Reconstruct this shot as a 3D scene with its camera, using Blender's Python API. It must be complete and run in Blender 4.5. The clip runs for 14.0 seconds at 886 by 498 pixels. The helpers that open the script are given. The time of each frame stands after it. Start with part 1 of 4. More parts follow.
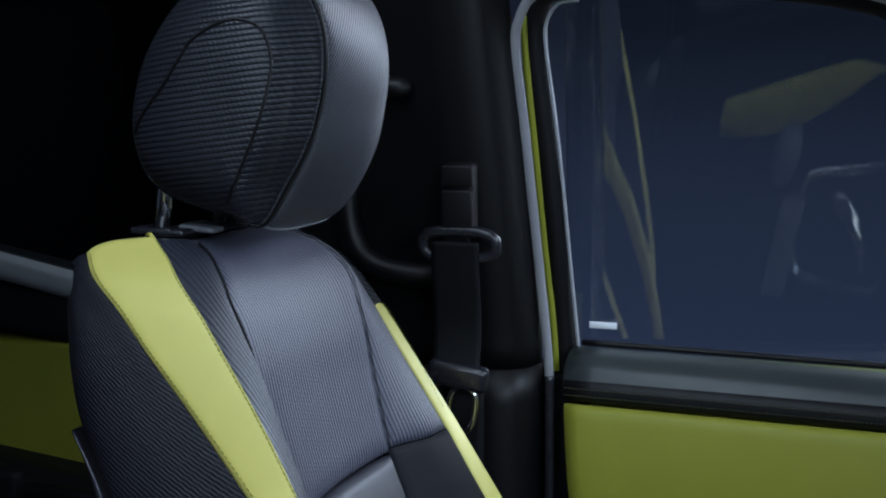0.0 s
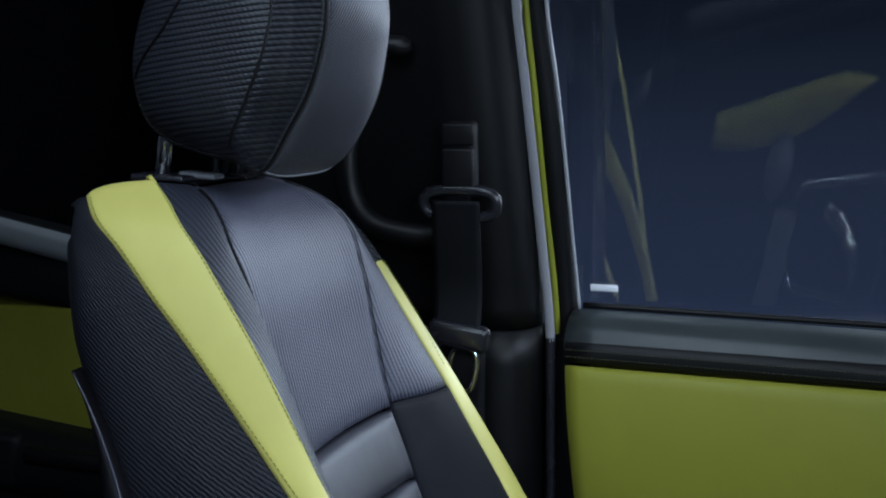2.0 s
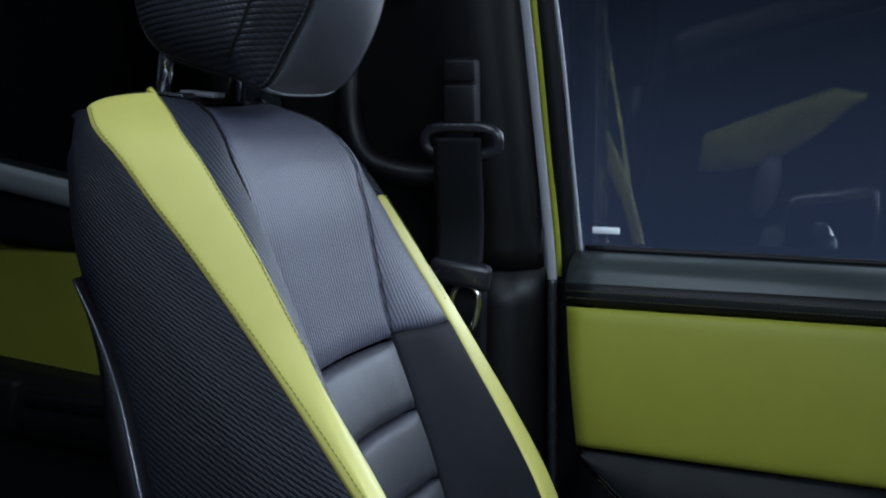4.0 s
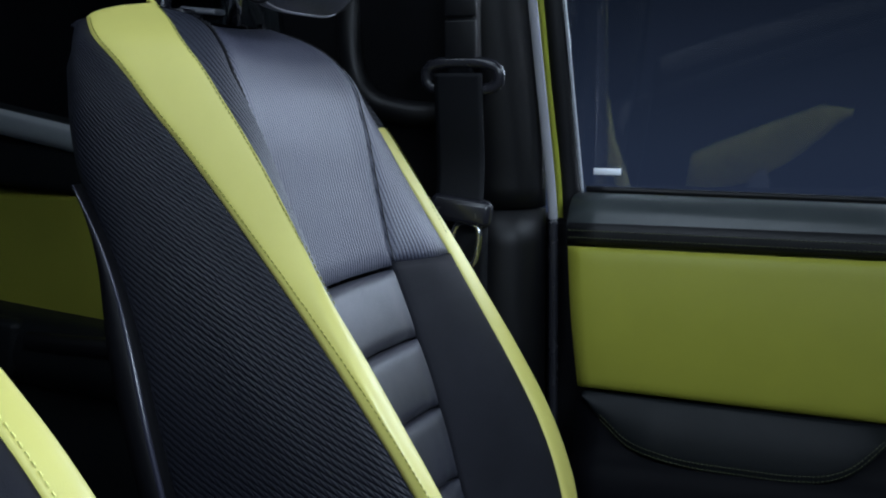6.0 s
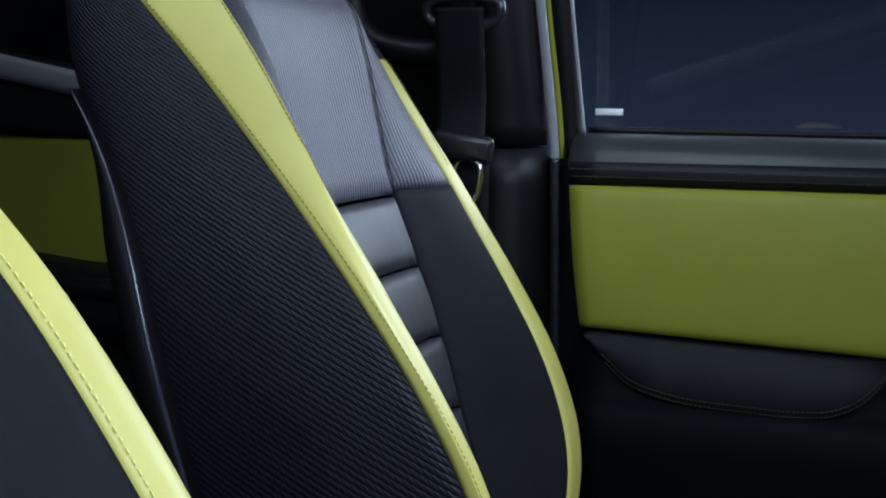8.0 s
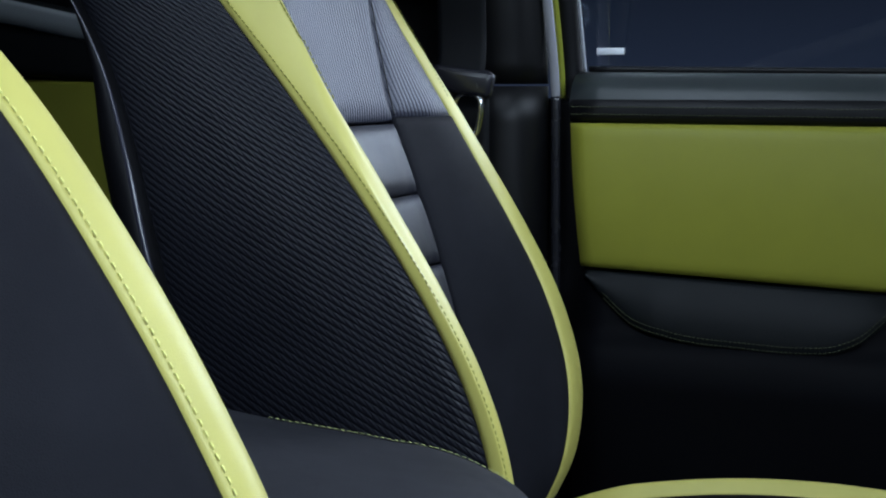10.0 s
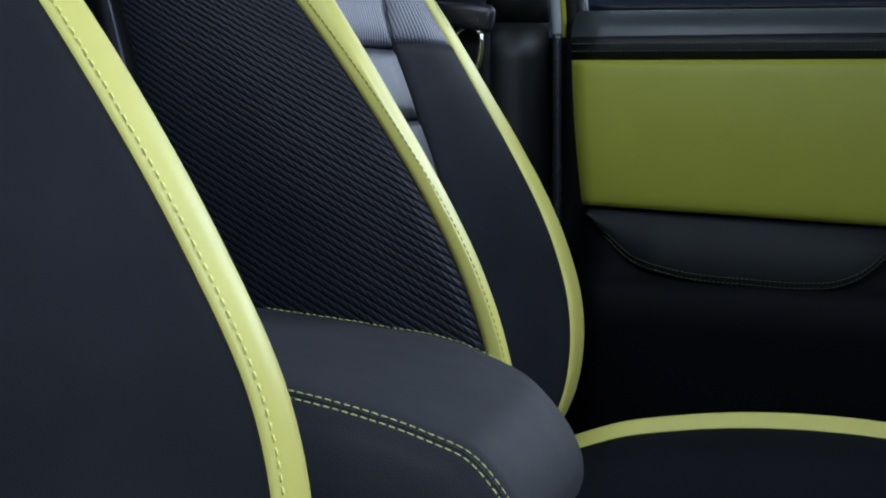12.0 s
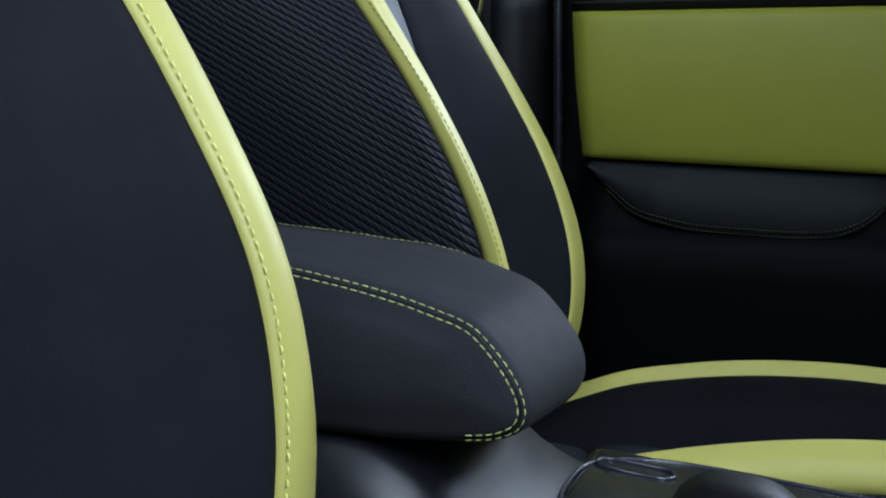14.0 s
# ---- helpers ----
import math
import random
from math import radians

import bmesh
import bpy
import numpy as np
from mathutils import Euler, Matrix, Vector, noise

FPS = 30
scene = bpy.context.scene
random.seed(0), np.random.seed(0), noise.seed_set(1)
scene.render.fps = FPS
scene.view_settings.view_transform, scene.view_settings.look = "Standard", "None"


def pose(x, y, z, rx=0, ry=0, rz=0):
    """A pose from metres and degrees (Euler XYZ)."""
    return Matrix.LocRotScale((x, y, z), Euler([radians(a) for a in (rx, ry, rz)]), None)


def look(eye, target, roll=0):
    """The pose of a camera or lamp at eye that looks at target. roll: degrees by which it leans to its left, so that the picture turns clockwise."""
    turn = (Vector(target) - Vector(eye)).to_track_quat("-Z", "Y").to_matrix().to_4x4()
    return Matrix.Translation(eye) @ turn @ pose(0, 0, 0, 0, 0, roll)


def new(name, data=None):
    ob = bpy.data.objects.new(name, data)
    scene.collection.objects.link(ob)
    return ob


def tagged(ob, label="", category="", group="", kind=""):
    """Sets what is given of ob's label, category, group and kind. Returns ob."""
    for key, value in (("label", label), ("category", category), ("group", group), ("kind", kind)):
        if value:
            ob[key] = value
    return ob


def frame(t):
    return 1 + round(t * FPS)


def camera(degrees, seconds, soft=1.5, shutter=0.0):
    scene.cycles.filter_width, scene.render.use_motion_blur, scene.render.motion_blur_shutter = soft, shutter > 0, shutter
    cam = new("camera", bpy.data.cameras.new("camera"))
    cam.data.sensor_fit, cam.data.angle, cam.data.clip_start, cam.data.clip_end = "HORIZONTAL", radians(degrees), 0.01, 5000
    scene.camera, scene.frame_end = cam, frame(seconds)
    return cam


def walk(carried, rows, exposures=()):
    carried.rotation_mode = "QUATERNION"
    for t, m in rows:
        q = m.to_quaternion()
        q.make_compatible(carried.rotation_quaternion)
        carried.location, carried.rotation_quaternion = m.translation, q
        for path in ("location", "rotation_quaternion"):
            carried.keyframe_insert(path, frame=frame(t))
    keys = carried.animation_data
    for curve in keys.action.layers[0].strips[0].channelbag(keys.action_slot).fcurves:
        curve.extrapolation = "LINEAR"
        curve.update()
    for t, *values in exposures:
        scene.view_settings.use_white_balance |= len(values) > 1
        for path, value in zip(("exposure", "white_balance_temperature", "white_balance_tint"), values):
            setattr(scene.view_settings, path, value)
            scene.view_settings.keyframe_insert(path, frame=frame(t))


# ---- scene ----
cam = camera(37.0, 14.0, 2.1)
# seconds, place in metres, then yaw, pitch and roll in degrees
PATH = [
    (0.0, 0.0000, 0.0000, 1.0300, 17.000, -6.800, 0.000),
    (0.5, -0.0001, 0.0006, 1.0248, 17.007, -6.786, 0.007),
    (1.0, -0.0003, 0.0004, 1.0170, 17.008, -6.788, 0.002),
    (1.5, -0.0003, -0.0005, 1.0065, 17.011, -6.785, 0.001),
    (2.0, -0.0003, -0.0016, 0.9917, 17.000, -6.776, 0.009),
    (2.5, -0.0004, -0.0025, 0.9777, 17.009, -6.772, 0.004),
    (3.0, -0.0004, -0.0031, 0.9625, 17.016, -6.762, -0.001),
    (5.5, -0.0001, -0.0069, 0.8918, 17.034, -6.822, -0.028),
    (6.0, 0.0000, -0.0076, 0.8762, 17.033, -6.821, -0.023),
    (6.5, -0.0001, -0.0081, 0.8619, 17.029, -6.822, -0.016),
    (7.0, -0.0003, -0.0081, 0.8466, 17.032, -6.815, -0.006),
    (9.5, -0.0012, -0.0062, 0.7729, 17.045, -6.815, 0.001),
    (10.0, -0.0013, -0.0053, 0.7575, 17.053, -6.816, 0.002),
    (10.5, -0.0013, -0.0045, 0.7427, 17.064, -6.818, 0.004),
    (11.0, -0.0013, -0.0037, 0.7278, 17.077, -6.822, 0.004),
    (11.5, -0.0012, -0.0030, 0.7131, 17.081, -6.826, 0.006),
    (12.0, -0.0014, -0.0025, 0.6986, 17.099, -6.827, 0.013),
    (12.5, -0.0014, -0.0023, 0.6840, 17.107, -6.829, 0.018),
    (13.0, -0.0015, -0.0022, 0.6692, 17.121, -6.824, 0.026),
    (13.5, -0.0017, -0.0021, 0.6589, 17.104, -6.833, 0.024),
    (14.0, -0.0017, -0.0021, 0.6530, 17.102, -6.819, 0.026),
]
walk(cam, [(t, pose(x, y, z, 90 + pitch, roll, yaw)) for t, x, y, z, yaw, pitch, roll in PATH])

# ---- world, light, exposure ----
scene.view_settings.exposure = 0.0
world = bpy.data.worlds.new("studio")
scene.world = world
world.use_nodes = True
world.node_tree.nodes["Background"].inputs[0].default_value = (0.35, 0.45, 0.8, 1)
world.node_tree.nodes["Background"].inputs[1].default_value = 0.055


def fill_lamp(name, eye, target, wide, high, watts, colour):
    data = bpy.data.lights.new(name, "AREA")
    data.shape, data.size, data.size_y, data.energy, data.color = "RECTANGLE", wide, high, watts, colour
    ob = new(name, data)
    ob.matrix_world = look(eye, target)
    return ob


# Unseen area lamps, added and placed by how bright seats and trim look.
fill_lamp("fill_front", (1.60, 0.80, 1.90), (-0.35, 0.90, 0.80), 1.3, 0.8, 33, (0.67, 0.82, 1.0))
fill_lamp("fill_overhead", (-0.32, -0.10, 2.25), (-0.28, 0.65, 0.75), 1.2, 0.9, 15, (0.67, 0.82, 1.0))
fill_lamp("fill_far_side", (0.80, 2.70, 1.45), (-0.35, 0.95, 0.85), 1.0, 0.9, 45, (0.71, 0.82, 1.0))
fill_lamp("fill_rear_side", (-0.45, -1.30, 2.05), (-0.38, 0.85, 0.90), 0.9, 0.7, 14, (0.67, 0.82, 1.0))
fill_lamp("fill_side", (0.70, -0.30, 1.28), (-0.25, 0.30, 0.62), 0.8, 0.6, 19, (0.67, 0.82, 1.0))


# ---- materials ----
def nodes_of(name):
    m = bpy.data.materials.new(name)
    m.use_nodes = True
    t = m.node_tree
    return m, t, t.nodes["Principled BSDF"]


def math_node(t, op, a, b=None, clamp=False):
    n = t.nodes.new("ShaderNodeMath")
    n.operation, n.use_clamp = op, clamp
    for i, v in enumerate((a, b)):
        if v is None:
            continue
        if isinstance(v, (int, float)):
            n.inputs[i].default_value = v
        else:
            t.links.new(v, n.inputs[i])
    return n.outputs[0]


def noise_node(t, coords, scale, detail=3.0, rough=0.55):
    n = t.nodes.new("ShaderNodeTexNoise")
    n.inputs["Scale"].default_value, n.inputs["Detail"].default_value = scale, detail
    n.inputs["Roughness"].default_value = rough
    t.links.new(coords, n.inputs["Vector"])
    return n.outputs[0]


def ramp(t, fac, stops):
    n = t.nodes.new("ShaderNodeValToRGB")
    e = n.color_ramp.elements
    while len(e) < len(stops):
        e.new(0.5)
    for el, (p, c) in zip(e, stops):
        el.position, el.color = p, (*c, 1)
    t.links.new(fac, n.inputs[0])
    return n.outputs[0]


def bump(t, p, height, strength, distance, under=None):
    n = t.nodes.new("ShaderNodeBump")
    n.inputs["Strength"].default_value, n.inputs["Distance"].default_value = strength, distance
    t.links.new(height, n.inputs["Height"])
    if under is not None:
        t.links.new(under, n.inputs["Normal"])
    t.links.new(n.outputs[0], p.inputs["Normal"])
    return n.outputs[0]


def leather(name, colour, rough=0.5, grain=900.0, depth=0.0004, vary=0.18, sheen=0.0, spec=0.5):
    """Grained leather or soft vinyl: fine pebbled grain, faint blotches, uneven gloss."""
    m, t, p = nodes_of(name)
    co = t.nodes.new("ShaderNodeTexCoord").outputs["Object"]
    big = noise_node(t, co, 14.0, 4.0)
    dark = tuple(c * (1 - vary) for c in colour)
    light = tuple(min(1, c * (1 + vary)) for c in colour)
    t.links.new(ramp(t, big, [(0.3, dark), (0.7, light)]), p.inputs["Base Color"])
    rr = math_node(t, "ADD", math_node(t, "MULTIPLY", noise_node(t, co, 60.0), 0.16), rough - 0.08)
    t.links.new(rr, p.inputs["Roughness"])
    v = t.nodes.new("ShaderNodeTexVoronoi")
    v.inputs["Scale"].default_value = grain
    t.links.new(co, v.inputs["Vector"])
    h = math_node(t, "ADD", v.outputs["Distance"], math_node(t, "MULTIPLY", noise_node(t, co, 90.0, 4.0), 0.8))
    bump(t, p, h, 0.35, depth)
    p.inputs["Specular IOR Level"].default_value = spec
    p.inputs["Sheen Weight"].default_value = sheen
    return m


def weave(name, colour, lean, pitch, step, rough=0.42, depth=0.0009, spec=0.6, turned=False, dash=0.24):
    """Embossed carbon-look vinyl. lean: slope of the ribs over the cloth; pitch, step: metres from rib to rib and of one dash along it."""
    m, t, p = nodes_of(name)
    tc = t.nodes.new("ShaderNodeTexCoord")
    sep = t.nodes.new("ShaderNodeSeparateXYZ")
    t.links.new(tc.outputs["UV"], sep.inputs[0])
    wob = math_node(t, "MULTIPLY", math_node(t, "SUBTRACT", noise_node(t, tc.outputs["UV"], 26.0, 2.0), 0.5), 0.0016)
    u, v = (sep.outputs[1], sep.outputs[0]) if turned else (sep.outputs[0], sep.outputs[1])
    v = math_node(t, "ADD", v, wob)
    row = math_node(t, "DIVIDE", math_node(t, "ADD", v, math_node(t, "MULTIPLY", u, lean)), pitch)
    idx = math_node(t, "FLOOR", row)
    fr = math_node(t, "SUBTRACT", row, idx)
    mid = math_node(t, "ABSOLUTE", math_node(t, "SUBTRACT", math_node(t, "MULTIPLY", fr, 2.0), 1.0))
    across = math_node(t, "SUBTRACT", 1.0, math_node(t, "POWER", mid, 2.4))
    # short slanting strands make up each rib
    col = math_node(t, "ADD", math_node(t, "DIVIDE", u, step), math_node(t, "MULTIPLY", idx, 0.37))
    fc = math_node(t, "FRACT", math_node(t, "ADD", col, math_node(t, "MULTIPLY", fr, 0.75)))
    end = math_node(t, "ABSOLUTE", math_node(t, "SUBTRACT", math_node(t, "MULTIPLY", fc, 2.0), 1.0))
    along = math_node(t, "SUBTRACT", 1.0, math_node(t, "POWER", end, 1.6))
    h = math_node(t, "MULTIPLY", across, math_node(t, "ADD", math_node(t, "MULTIPLY", along, dash), 1.0 - dash))
    fine = noise_node(t, tc.outputs["Object"], 900.0, 2.0)
    hh = math_node(t, "ADD", h, math_node(t, "MULTIPLY", fine, 0.10))
    bump(t, p, hh, 1.0, depth)
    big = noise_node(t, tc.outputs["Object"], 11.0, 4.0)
    # Ribs paler, grooves darker: highlight and groove shade put into the base colour.
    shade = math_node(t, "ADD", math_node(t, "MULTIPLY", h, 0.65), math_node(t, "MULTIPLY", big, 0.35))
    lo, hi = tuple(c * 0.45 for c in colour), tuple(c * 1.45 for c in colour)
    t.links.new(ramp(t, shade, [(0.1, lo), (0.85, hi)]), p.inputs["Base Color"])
    t.links.new(math_node(t, "ADD", math_node(t, "MULTIPLY", big, 0.14), rough - 0.07), p.inputs["Roughness"])
    t.links.new(math_node(t, "MULTIPLY", math_node(t, "ADD", math_node(t, "MULTIPLY", h, 1.2), 0.25), spec), p.inputs["Specular IOR Level"])
    return m


def plain(name, colour, rough=0.5, metal=0.0, spec=0.5, grain=0.0, scale=500.0, coat=0.0):
    m, t, p = nodes_of(name)
    co = t.nodes.new("ShaderNodeTexCoord").outputs["Object"]
    big = noise_node(t, co, 9.0, 5.0)
    t.links.new(ramp(t, big, [(0.25, tuple(c * 0.85 for c in colour)), (0.75, tuple(min(1, c * 1.12) for c in colour))]), p.inputs["Base Color"])
    t.links.new(math_node(t, "ADD", math_node(t, "MULTIPLY", noise_node(t, co, 45.0, 4.0), 0.14), rough - 0.07), p.inputs["Roughness"])
    p.inputs["Metallic"].default_value, p.inputs["Specular IOR Level"].default_value = metal, spec
    p.inputs["Coat Weight"].default_value = coat
    if grain:
        bump(t, p, noise_node(t, co, scale, 3.0), 0.4, grain)
    return m


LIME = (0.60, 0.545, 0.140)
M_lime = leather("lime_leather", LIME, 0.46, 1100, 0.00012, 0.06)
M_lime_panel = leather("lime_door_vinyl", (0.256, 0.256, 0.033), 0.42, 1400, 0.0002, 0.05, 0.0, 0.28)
# One vinyl in five tones: lit faces paled, shaded flanks darkened by colour.
M_side = weave("carbon_vinyl_side_shaded", (0.0080, 0.0086, 0.0135), 0.70, 0.0058, 0.0046, 0.46, 0.0006, 0.32, dash=0.5)
M_insert = weave("carbon_vinyl_insert_lit", (0.046, 0.049, 0.074), 0.10, 0.0044, 0.0034, 0.46, 0.0006, 0.50, turned=True, dash=0.16)
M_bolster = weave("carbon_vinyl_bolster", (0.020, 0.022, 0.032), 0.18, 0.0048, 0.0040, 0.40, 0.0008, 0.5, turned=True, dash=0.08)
M_head_front = weave("carbon_vinyl_headrest_front_lit", (0.026, 0.0275, 0.041), 0.95, 0.0038, 0.0030, 0.38, 0.0005, 0.7, dash=0.2)
M_head = weave("carbon_vinyl_headrest_shaded", (0.0135, 0.0148, 0.0205), -0.12, 0.0039, 0.0036, 0.42, 0.0007, 0.38, dash=0.30)
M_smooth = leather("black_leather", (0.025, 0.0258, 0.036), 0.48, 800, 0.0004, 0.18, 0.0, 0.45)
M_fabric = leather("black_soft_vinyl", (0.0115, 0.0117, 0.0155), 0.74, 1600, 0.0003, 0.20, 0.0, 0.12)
# The soft vinyl again, darkened for the shade low over the cushion.
M_fabric_shaded = leather("black_soft_vinyl_shaded", (0.0075, 0.008, 0.0105), 0.75, 1600, 0.0003, 0.12, 0.0, 0.10)
M_arm = leather("grey_black_armrest_leather", (0.0265, 0.027, 0.0325), 0.66, 1300, 0.0003, 0.10, 0.0, 0.13)
M_thread = plain("lime_thread", (0.64, 0.67, 0.24), 0.6)
# Far seat's lime thread, darkened to hold the shadow dots of its puckers.
M_thread_shaded = plain("lime_thread_shaded", (0.26, 0.25, 0.035), 0.6)
# Near seat's golden thread, paled to offset shade on its visible side.
M_thread_gold = plain("golden_lime_thread_paled", (0.92, 0.88, 0.28), 0.6)
M_grey_thread = plain("grey_thread", (0.085, 0.09, 0.105), 0.5)
M_black_thread = plain("black_thread", (0.02, 0.02, 0.024), 0.6)
M_black = plain("black_plastic", (0.004, 0.004, 0.005), 0.45, spec=0.3, grain=0.0003, scale=900)
M_gloss = plain("satin_black_plastic", (0.014, 0.014, 0.018), 0.26, grain=0.0001, scale=1200)
M_trim = plain("dark_grey_trim", (0.030, 0.037, 0.038), 0.36, spec=0.5, grain=0.0003, scale=900)
# Seal's broad highlight put into the colour as a pale grey base.
M_rubber = plain("rubber_seal_highlight", (0.24, 0.24, 0.26), 0.22, spec=1.0)
M_belt = plain("black_webbing", (0.0035, 0.004, 0.0055), 0.6, spec=0.18, grain=0.0004, scale=1500)
M_chrome = plain("chrome", (0.75, 0.76, 0.78), 0.10, 1.0)
M_body = plain("lime_car_paint", (0.26, 0.28, 0.03), 0.3, coat=0.5)
M_carpet = plain("black_carpet", (0.070, 0.078, 0.115), 0.95, grain=0.002, scale=400)
M_lining = plain("black_cloth_lining", (0.050, 0.054, 0.066), 0.95, grain=0.002, scale=400)
M_studio = plain("dark_studio_paint", (0.02, 0.024, 0.035), 0.8)
M_sill_grey = plain("satin_grey_plastic", (0.13, 0.135, 0.15), 0.35)
M_edge = plain("polished_black_plastic", (0.03, 0.03, 0.045), 0.22, spec=0.9)
M_shell = plain("black_shell_plastic", (0.004, 0.004, 0.005), 0.50, spec=0.12)
M_lower = plain("matt_black_plastic", (0.0024, 0.0025, 0.0036), 0.60, spec=0.08, grain=0.0004, scale=800)
M_label = plain("white_print", (0.75, 0.78, 0.82), 0.5)


# ---- building helpers ----
def thing(name, at, label, category, group="", kind=""):
    ob = new(name)
    ob.empty_display_size = 0.05
    ob.matrix_world = Matrix.Translation(at)
    tagged(ob, label, category, group, kind)
    return ob


def world_of(ob):
    m = ob.matrix_basis.copy()
    while ob.parent:
        m = ob.parent.matrix_basis @ ob.matrix_parent_inverse @ m
        ob = ob.parent
    return m


PLACE = Matrix.Identity(4)


def part(name, bm, material, parent=None, label="", smooth=True):
    bm.transform(PLACE)
    if PLACE.determinant() < 0:
        bmesh.ops.reverse_faces(bm, faces=bm.faces[:])
    me = bpy.data.meshes.new(name)
    if smooth:
        for f in bm.faces:
            f.smooth = True
    bm.to_mesh(me)
    bm.free()
    me.materials.append(material)
    ob = new(name, me)
    if parent is not None:
        ob.parent = parent
        ob.matrix_parent_inverse = world_of(parent).inverted()
    if label:
        ob["label"] = label
    return ob


def smooth_table(table):
    """A smooth curve through a short table of (key, value) rows."""
    k = np.array([r[0] for r in table], float)
    v = np.array([r[1] for r in table], float)
    d = np.gradient(v, k)

    def at(q):
        q = min(max(q, k[0]), k[-1])
        i = min(max(int(np.searchsorted(k, q)) - 1, 0), len(k) - 2)
        h = k[i + 1] - k[i]
        s = (q - k[i]) / h
        return float((2 * s**3 - 3 * s**2 + 1) * v[i] + (s**3 - 2 * s**2 + s) * h * d[i] + (-2 * s**3 + 3 * s**2) * v[i + 1] + (s**3 - s**2) * h * d[i + 1])

    return at


def spline(points, n):
    """n points along a smooth line through the points given."""
    p = [Vector(q) for q in points]
    out = []
    for k in range(n):
        s = k / (n - 1) * (len(p) - 1)
        i = min(int(s), len(p) - 2)
        f = s - i
        a, b, c, d = p[max(i - 1, 0)], p[i], p[i + 1], p[min(i + 2, len(p) - 1)]
        out.append(0.5 * (2 * b + (c - a) * f + (2 * a - 5 * b + 4 * c - d) * f * f + (3 * b - a - 3 * c + d) * f**3))
    return out


def tube(points, r, sides=10, flat=1.0, closed_ends=True):
    """A round bar along points; r may be a list. flat squashes it along its second axis."""
    bm = bmesh.new()
    rings = []
    n = len(points)
    up = Vector((0, 0, 1))
    for i, q in enumerate(points):
        d = (points[min(i + 1, n - 1)] - points[max(i - 1, 0)]).normalized()
        if abs(d.dot(up)) > 0.95:
            up = Vector((0, 1, 0))
        a = d.cross(up).normalized()
        b = a.cross(d).normalized()
        up = b
        rr = r[i] if isinstance(r, (list, tuple)) else r
        rings.append([bm.verts.new(q + a * rr * math.cos(2 * math.pi * k / sides) + b * rr * flat * math.sin(2 * math.pi * k / sides)) for k in range(sides)])
    for r0, r1 in zip(rings, rings[1:]):
        for k in range(sides):
            bm.faces.new((r0[k], r0[(k + 1) % sides], r1[(k + 1) % sides], r1[k]))
    if closed_ends:
        bm.faces.new(rings[0][::-1])
        bm.faces.new(rings[-1])
    bmesh.ops.recalc_face_normals(bm, faces=bm.faces)
    return bm


def block(size, m=None, bevel=0.004, segments=3):
    bm = bmesh.new()
    bmesh.ops.create_cube(bm, size=1.0, matrix=Matrix.Diagonal((*size, 1)))
    if bevel:
        bmesh.ops.bevel(bm, geom=bm.edges[:], offset=bevel, segments=segments, affect="EDGES", profile=0.5)
    if m is not None:
        bm.transform(m)
    return bm


def profile_strip(profile, stations, m=None):
    """A closed cross-section (y, z) carried along x; stations are (x, dy, dz)."""
    bm = bmesh.new()
    rings = [[bm.verts.new((x, y + dy, z + dz)) for y, z in profile] for x, dy, dz in stations]
    n = len(profile)
    for a, b in zip(rings, rings[1:]):
        for k in range(n):
            bm.faces.new((a[k], a[(k + 1) % n], b[(k + 1) % n], b[k]))
    bm.faces.new(rings[0])
    bm.faces.new(rings[-1][::-1])
    bmesh.ops.recalc_face_normals(bm, faces=bm.faces)
    if m is not None:
        bm.transform(m)
    return bm


def round_profile(points, r, seg=4):
    """A closed outline with its corners rounded."""
    out = []
    n = len(points)
    for i in range(n):
        p, a, b = Vector(points[i]), Vector(points[i - 1]), Vector(points[(i + 1) % n])
        da, db = (a - p), (b - p)
        q = min(r, da.length * 0.45, db.length * 0.45)
        s, e = p + da.normalized() * q, p + db.normalized() * q
        for k in range(seg + 1):
            f = k / seg
            out.append(tuple((1 - f) ** 2 * s + 2 * f * (1 - f) * p + f * f * e))
    return out


